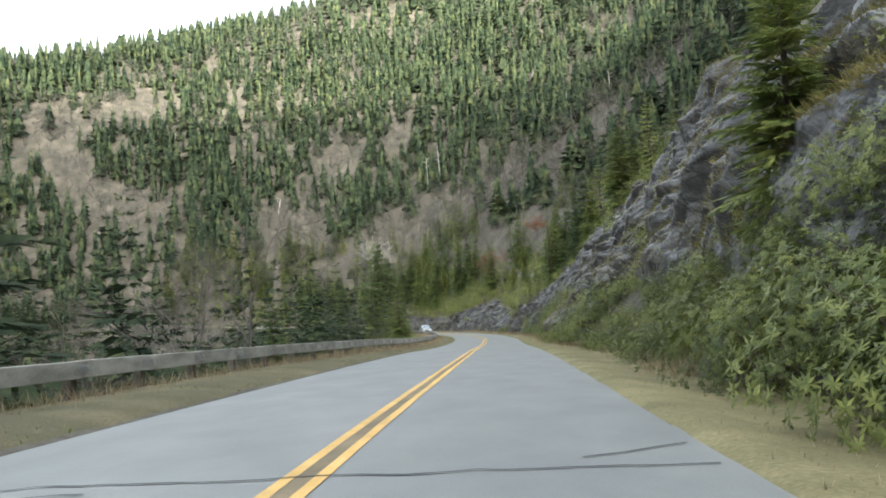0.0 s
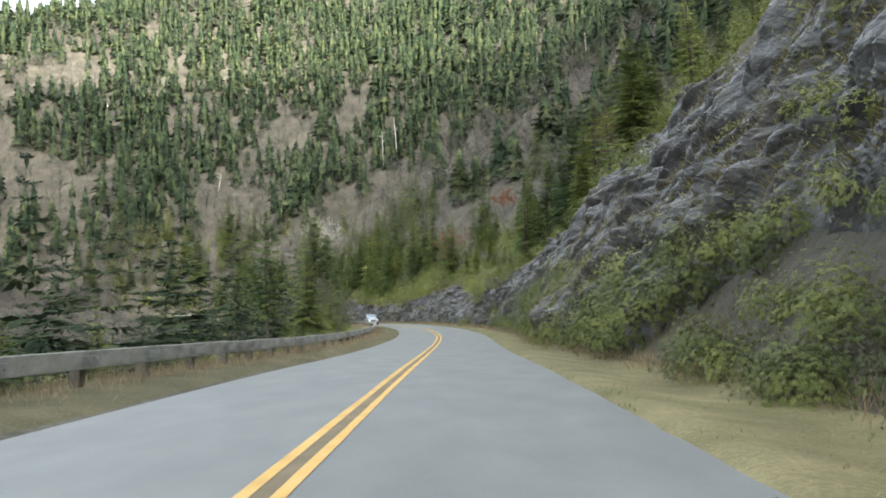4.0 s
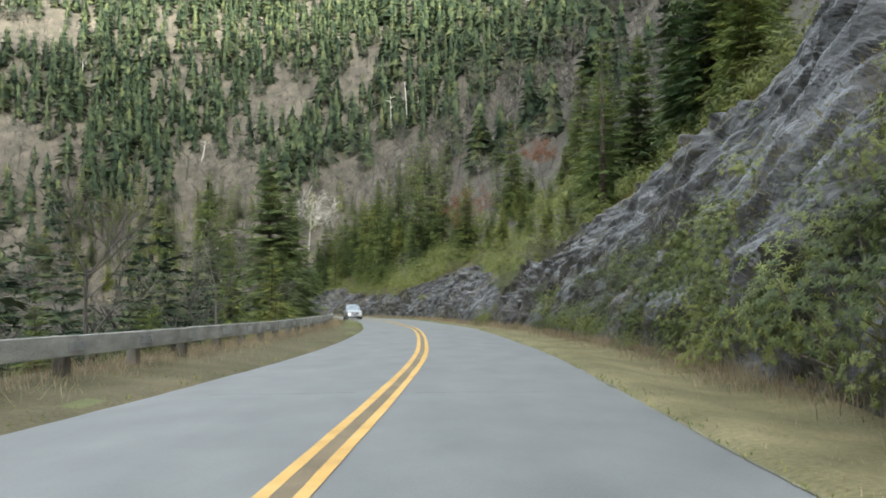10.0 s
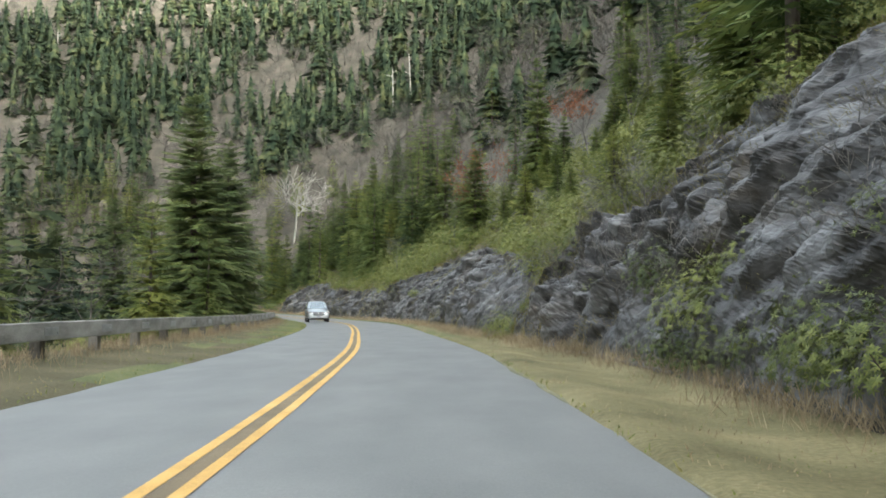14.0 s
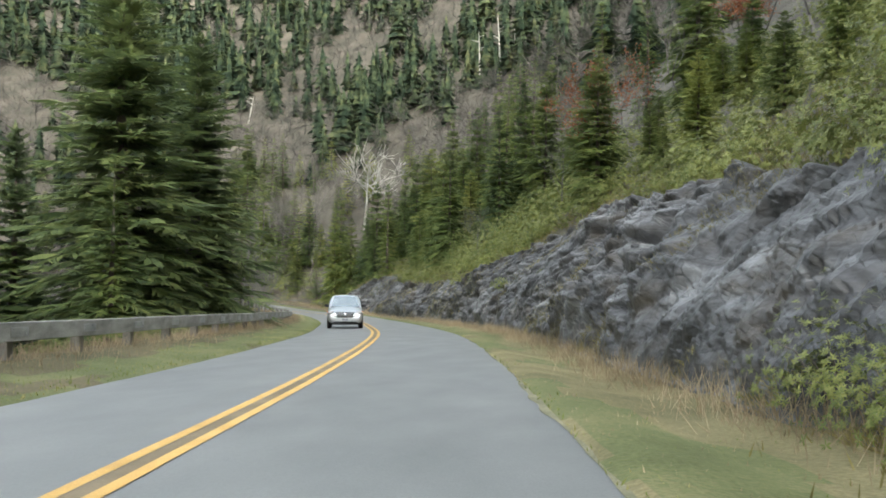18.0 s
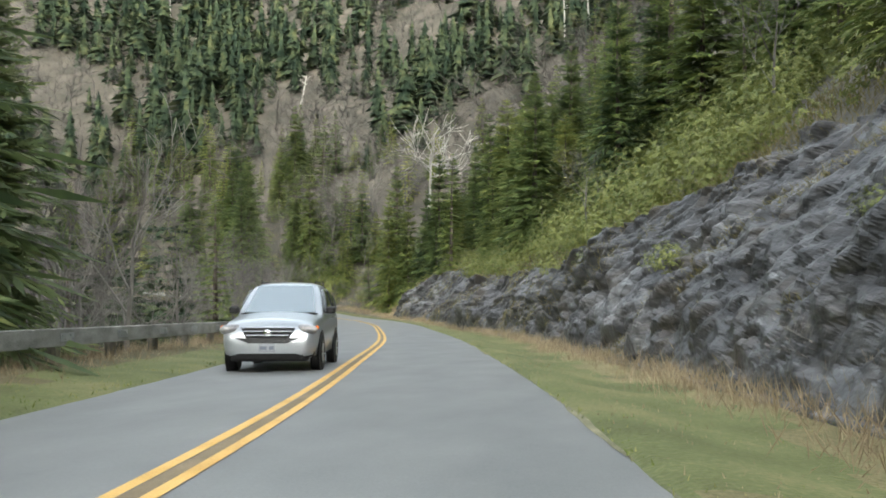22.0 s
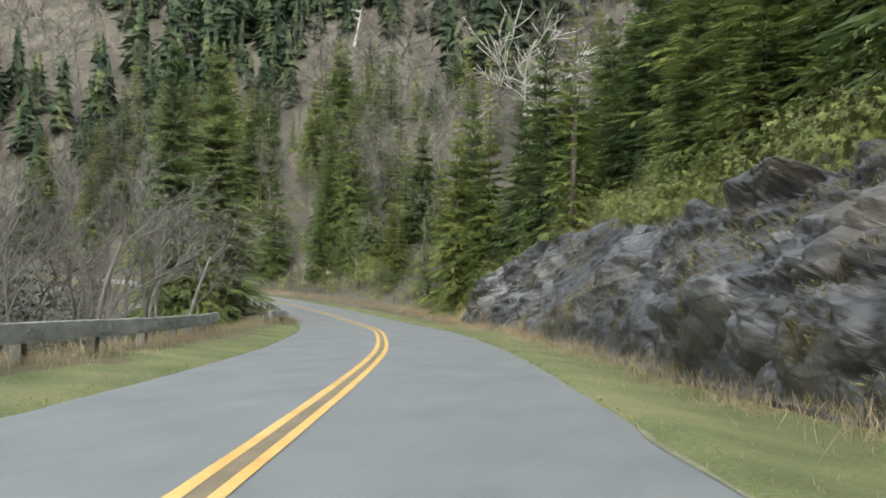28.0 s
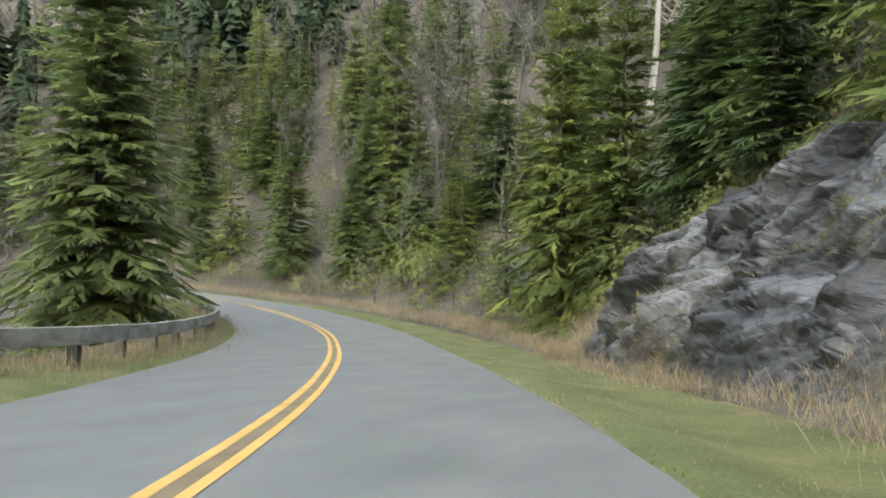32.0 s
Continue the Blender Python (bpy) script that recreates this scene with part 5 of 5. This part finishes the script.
def turned(profile, steps=28):
    """A ring turned about the y axis from (radius, y) pairs."""
    bm = bmesh.new()
    rows = []
    for k in range(steps):
        a = k * 2 * math.pi / steps
        rows.append([bm.verts.new((r * math.cos(a), y, r * math.sin(a))) for r, y in profile])
    for k in range(steps):
        a, b = rows[k], rows[(k + 1) % steps]
        for i in range(len(profile) - 1):
            bm.faces.new((a[i], a[i + 1], b[i + 1], b[i]))
    bmesh.ops.recalc_face_normals(bm, faces=bm.faces)
    return bm


def silver_car():
    car = tagged(new("suv_car"), "silver compact SUV driving in the opposite lane", "car")

    def ring(w, zb, zt, crown):
        zm = zb + (zt - zb) * 0.45
        return [(w * 0.8, zb), (w * 0.95, zb + 0.06), (w, zm), (w * 0.995, zm + (zt - zm) * 0.45), (w * 0.965, zt - 0.06), (w * 0.9, zt - 0.005), (w * 0.6, zt + crown), (w * 0.3, zt + crown * 1.5), (0, zt + crown * 1.7)]

    body = part("body", loft([(2.285, ring(0.66, 0.38, 0.60, 0.0)), (2.25, ring(0.78, 0.35, 0.70, 0.0)), (2.19, ring(0.835, 0.33, 0.84, 0.01)), (2.08, ring(0.87, 0.31, 0.925, 0.02)), (1.9, ring(0.89, 0.27, 0.97, 0.035)), (1.5, ring(0.905, 0.26, 1.02, 0.05)),
                             (1.1, ring(0.91, 0.26, 1.07, 0.05)), (0.85, ring(0.91, 0.26, 1.11, 0.03)), (0.5, ring(0.91, 0.26, 1.13, 0.0)), (0.0, ring(0.91, 0.26, 1.14, 0.0)), (-1.0, ring(0.91, 0.27, 1.16, 0.0)), (-1.7, ring(0.905, 0.3, 1.18, 0.0)),
                             (-2.05, ring(0.88, 0.34, 1.18, 0.0)), (-2.22, ring(0.83, 0.4, 1.12, 0.0)), (-2.28, ring(0.76, 0.46, 1.0, 0.0))]), PAINT, car, smooth_shade=True)
    roof_ring = lambda w0, w1, z0, z1: [(w0, z0), (w0 * 0.985, z0 + (z1 - z0) * 0.35), (w0 * 0.5 + w1 * 0.5, z0 + (z1 - z0) * 0.75), (w1, z1 - 0.035), (w1 * 0.85, z1), (w1 * 0.4, z1 + 0.02), (0, z1 + 0.025)]
    part("roof", loft([(0.86, roof_ring(0.87, 0.82, 1.06, 1.11)), (0.55, roof_ring(0.87, 0.77, 1.09, 1.345)), (0.2, roof_ring(0.87, 0.71, 1.09, 1.6)), (0.02, roof_ring(0.87, 0.67, 1.09, 1.72)), (-0.4, roof_ring(0.87, 0.65, 1.09, 1.775)),
                       (-1.2, roof_ring(0.87, 0.63, 1.12, 1.765)), (-1.75, roof_ring(0.86, 0.6, 1.14, 1.69)), (-2.0, roof_ring(0.84, 0.56, 1.14, 1.54)), (-2.2, roof_ring(0.8, 0.6, 1.08, 1.18))]), PAINT, car, smooth_shade=True)
    part("windshield", panel([(0.885, 0.72, 1.14), (0.885, -0.72, 1.14), (0.11, -0.57, 1.7), (0.11, 0.57, 1.7)], 0.02), GLASS, car, "windshield reflecting the pale sky")
    bm = bmesh.new()
    box(bm, (0.07, 1.56, 0.03), (0.93, 0, 1.125), 0.01)
    part("cowl", bm, BLACKTRIM, car)
    for sg in (1, -1):
        for xs in (((0.5, 1.18), (-0.52, 1.19), (-0.52, 1.67), (0.02, 1.63)), ((-0.6, 1.19), (-1.4, 1.21), (-1.4, 1.63), (-0.6, 1.67)), ((-1.48, 1.22), (-1.95, 1.27), (-1.85, 1.41), (-1.48, 1.54))):
            part("side_window", side_glass(xs, sg), SIDEGLASS, car, smooth_shade=True)
        # front lamps sweep back along the wings
        bm = bmesh.new()
        bmesh.ops.create_icosphere(bm, subdivisions=3, radius=1.0)
        bmesh.ops.transform(bm, matrix=Matrix.Translation((2.05, sg * 0.67, 0.82)) @ Matrix.Rotation(sg * radians(-32), 4, "Z") @ Matrix.Rotation(radians(-8), 4, "Y") @ Matrix.Diagonal((0.165, 0.29, 0.115, 1)), verts=bm.verts)
        lamp = part("headlight", bm, LENS, car, "clear headlight", smooth_shade=True)
        bm = bmesh.new()
        bmesh.ops.create_icosphere(bm, subdivisions=2, radius=0.05)
        bmesh.ops.transform(bm, matrix=Matrix.Translation((2.03, sg * 0.9, 0.855)) @ Matrix.Diagonal((1.0, 0.8, 1.0, 1)), verts=bm.verts)
        part("turn_signal", bm, AMBER, lamp, smooth_shade=True)
        bm = bmesh.new()
        bmesh.ops.create_icosphere(bm, subdivisions=2, radius=0.06)
        bmesh.ops.transform(bm, matrix=Matrix.Translation((2.14, sg * 0.66, 0.825)) @ Matrix.Diagonal((0.6, 1, 0.9, 1)), verts=bm.verts)
        part("reflector", bm, ALLOY, lamp, smooth_shade=True)
        bm = bmesh.new()
        bmesh.ops.create_icosphere(bm, subdivisions=2, radius=0.085)
        bmesh.ops.transform(bm, matrix=Matrix.Translation((2.2, sg * 0.62, 0.45)) @ Matrix.Diagonal((0.4, 1.2, 0.62, 1)), verts=bm.verts)
        part("fog_lamp", bm, LENS, car, smooth_shade=True)
        bm = bmesh.new()
        box(bm, (0.13, 0.2, 0.15), (0.55, sg * 1.0, 1.2), 0.035)
        box(bm, (0.06, 0.1, 0.05), (0.57, sg * 0.89, 1.16), 0.01)
        part("wing_mirror", bm, BLACKTRIM, car)
        for hx in (-0.42, -1.35):
            bm = bmesh.new()
            box(bm, (0.2, 0.03, 0.035), (hx, sg * 0.915, 1.03), 0.008)
            part("door_handle", bm, PAINT, car)
        bm = bmesh.new()
        box(bm, (1.5, 0.03, 0.03), (-0.95, sg * 0.58, 1.805), 0.008)
        for rx in (-0.25, -1.65):
            box(bm, (0.09, 0.03, 0.05), (rx, sg * 0.58, 1.785), 0.006)
        part("roof_rail", bm, BLACKTRIM, car)
        for wx in (1.31, -1.31):
            # flare filled with a black disc that stands for the shaded, uncut wheel opening
            arch = turned([(0.345, sg * 0.86), (0.42, sg * 0.905), (0.435, sg * 0.915), (0.4, sg * 0.925), (0.345, sg * 0.92), (0.0, sg * 0.915)], 32)
            bmesh.ops.transform(arch, matrix=Matrix.Translation((wx, 0, 0.37)), verts=arch.verts)
            part("wheel_arch", arch, BLACKTRIM, car)
            wheel = part("wheel", turned([(0.20, sg * 0.935), (0.24, sg * 0.945), (0.31, sg * 0.94), (0.345, sg * 0.92), (0.355, sg * 0.88), (0.355, sg * 0.76), (0.33, sg * 0.72), (0.2, sg * 0.72)], 36), TYRE, car)
            wheel.location = (wx, 0, 0.355)
            rim = turned([(0.0, sg * 0.925), (0.055, sg * 0.93), (0.06, sg * 0.9), (0.205, sg * 0.9), (0.215, sg * 0.94), (0.24, sg * 0.945)], 36)
            rim_ob = part("rim", rim, BLACKTRIM, wheel)
            for k in range(7):
                bm = bmesh.new()
                a = k * 2 * math.pi / 7 + 0.3
                box(bm, (0.2, 0.03, 0.04), (0.13, sg * 0.925, 0), 0.01)
                bmesh.ops.transform(bm, matrix=Matrix.Rotation(a, 4, "Y"), verts=bm.verts)
                part("spoke", bm, ALLOY, wheel)
    # grille with two bright bars and a plain badge
    part("grille", panel([(2.275, -0.40, 0.66), (2.275, 0.40, 0.66), (2.19, 0.52, 0.865), (2.19, -0.52, 0.865)], 0.03), BLACKTRIM, car)
    part("lower_grille", panel([(2.3, -0.36, 0.575), (2.3, 0.36, 0.575), (2.265, 0.62, 0.67), (2.265, -0.62, 0.67)], 0.02), BLACKTRIM, car)
    for z, w, x in ((0.715, 0.4, 2.288), (0.79, 0.46, 2.258), (0.86, 0.52, 2.225)):
        bm = bmesh.new()
        box(bm, (0.03, 2 * w, 0.028), (x, 0, z), 0.01)
        part("grille_bar", bm, CHROME, car, "bright chrome grille bar")
    bm = bmesh.new()
    bmesh.ops.create_icosphere(bm, subdivisions=2, radius=0.075)
    bmesh.ops.transform(bm, matrix=Matrix.Translation((2.285, 0, 0.765)) @ Matrix.Diagonal((0.35, 1.1, 0.9, 1)), verts=bm.verts)
    part("badge", bm, CHROME, car, smooth_shade=True)
    part("lower_intake", panel([(2.2, -0.7, 0.27), (2.2, 0.7, 0.27), (2.275, 0.62, 0.42), (2.275, -0.62, 0.42)], 0.03), BLACKTRIM, car)
    bm = bmesh.new()
    box(bm, (0.34, 1.5, 0.16), (1.96, 0, 0.3), 0.05)
    part("skid_plate", bm, BLACKTRIM, car)
    for sg in (1, -1):
        part("bumper_cheek", panel([(2.2, sg * 0.6, 0.31), (1.98, sg * 0.84, 0.3), (2.0, sg * 0.86, 0.4), (2.22, sg * 0.6, 0.42)][::1 if sg > 0 else -1], 0.015), BLACKTRIM, car)
    bm = bmesh.new()
    box(bm, (0.014, 0.31, 0.16), (2.305, 0, 0.49), 0.004)
    plate = part("number_plate", bm, PLATEWHITE, car, "white number plate with dark bars")
    for y, w in ((0.085, 0.09), (-0.07, 0.13)):
        bm = bmesh.new()
        box(bm, (0.006, w, 0.065), (2.314, y, 0.485))
        part("plate_bar", bm, PLATEINK, plate)
    for sg in (1, -1):
        part("tail_lamp", panel([(-2.2, sg * 0.78, 1.0), (-2.1, sg * 0.84, 1.0), (-2.06, sg * 0.76, 1.35), (-2.14, sg * 0.68, 1.35)][::1 if sg > 0 else -1], 0.02), REDLENS, car)
    return car


car = silver_car()
_c, _t, _n = line_at(np.array(s_of_y(132.3)))
CAR_YAW = math.atan2(-0.9716, 0.2368)
front = Vector((-11.57, 133.4, 0)) - Vector((math.cos(CAR_YAW), math.sin(CAR_YAW), 0)) * 1.31
i = int(np.argmin(np.hypot(LP[:, 0] - front.x, LP[:, 1] - front.y)))
car.matrix_basis = pose(front.x, front.y, LP[i, 2] - 0.012, 0, -1.6, math.degrees(CAR_YAW))
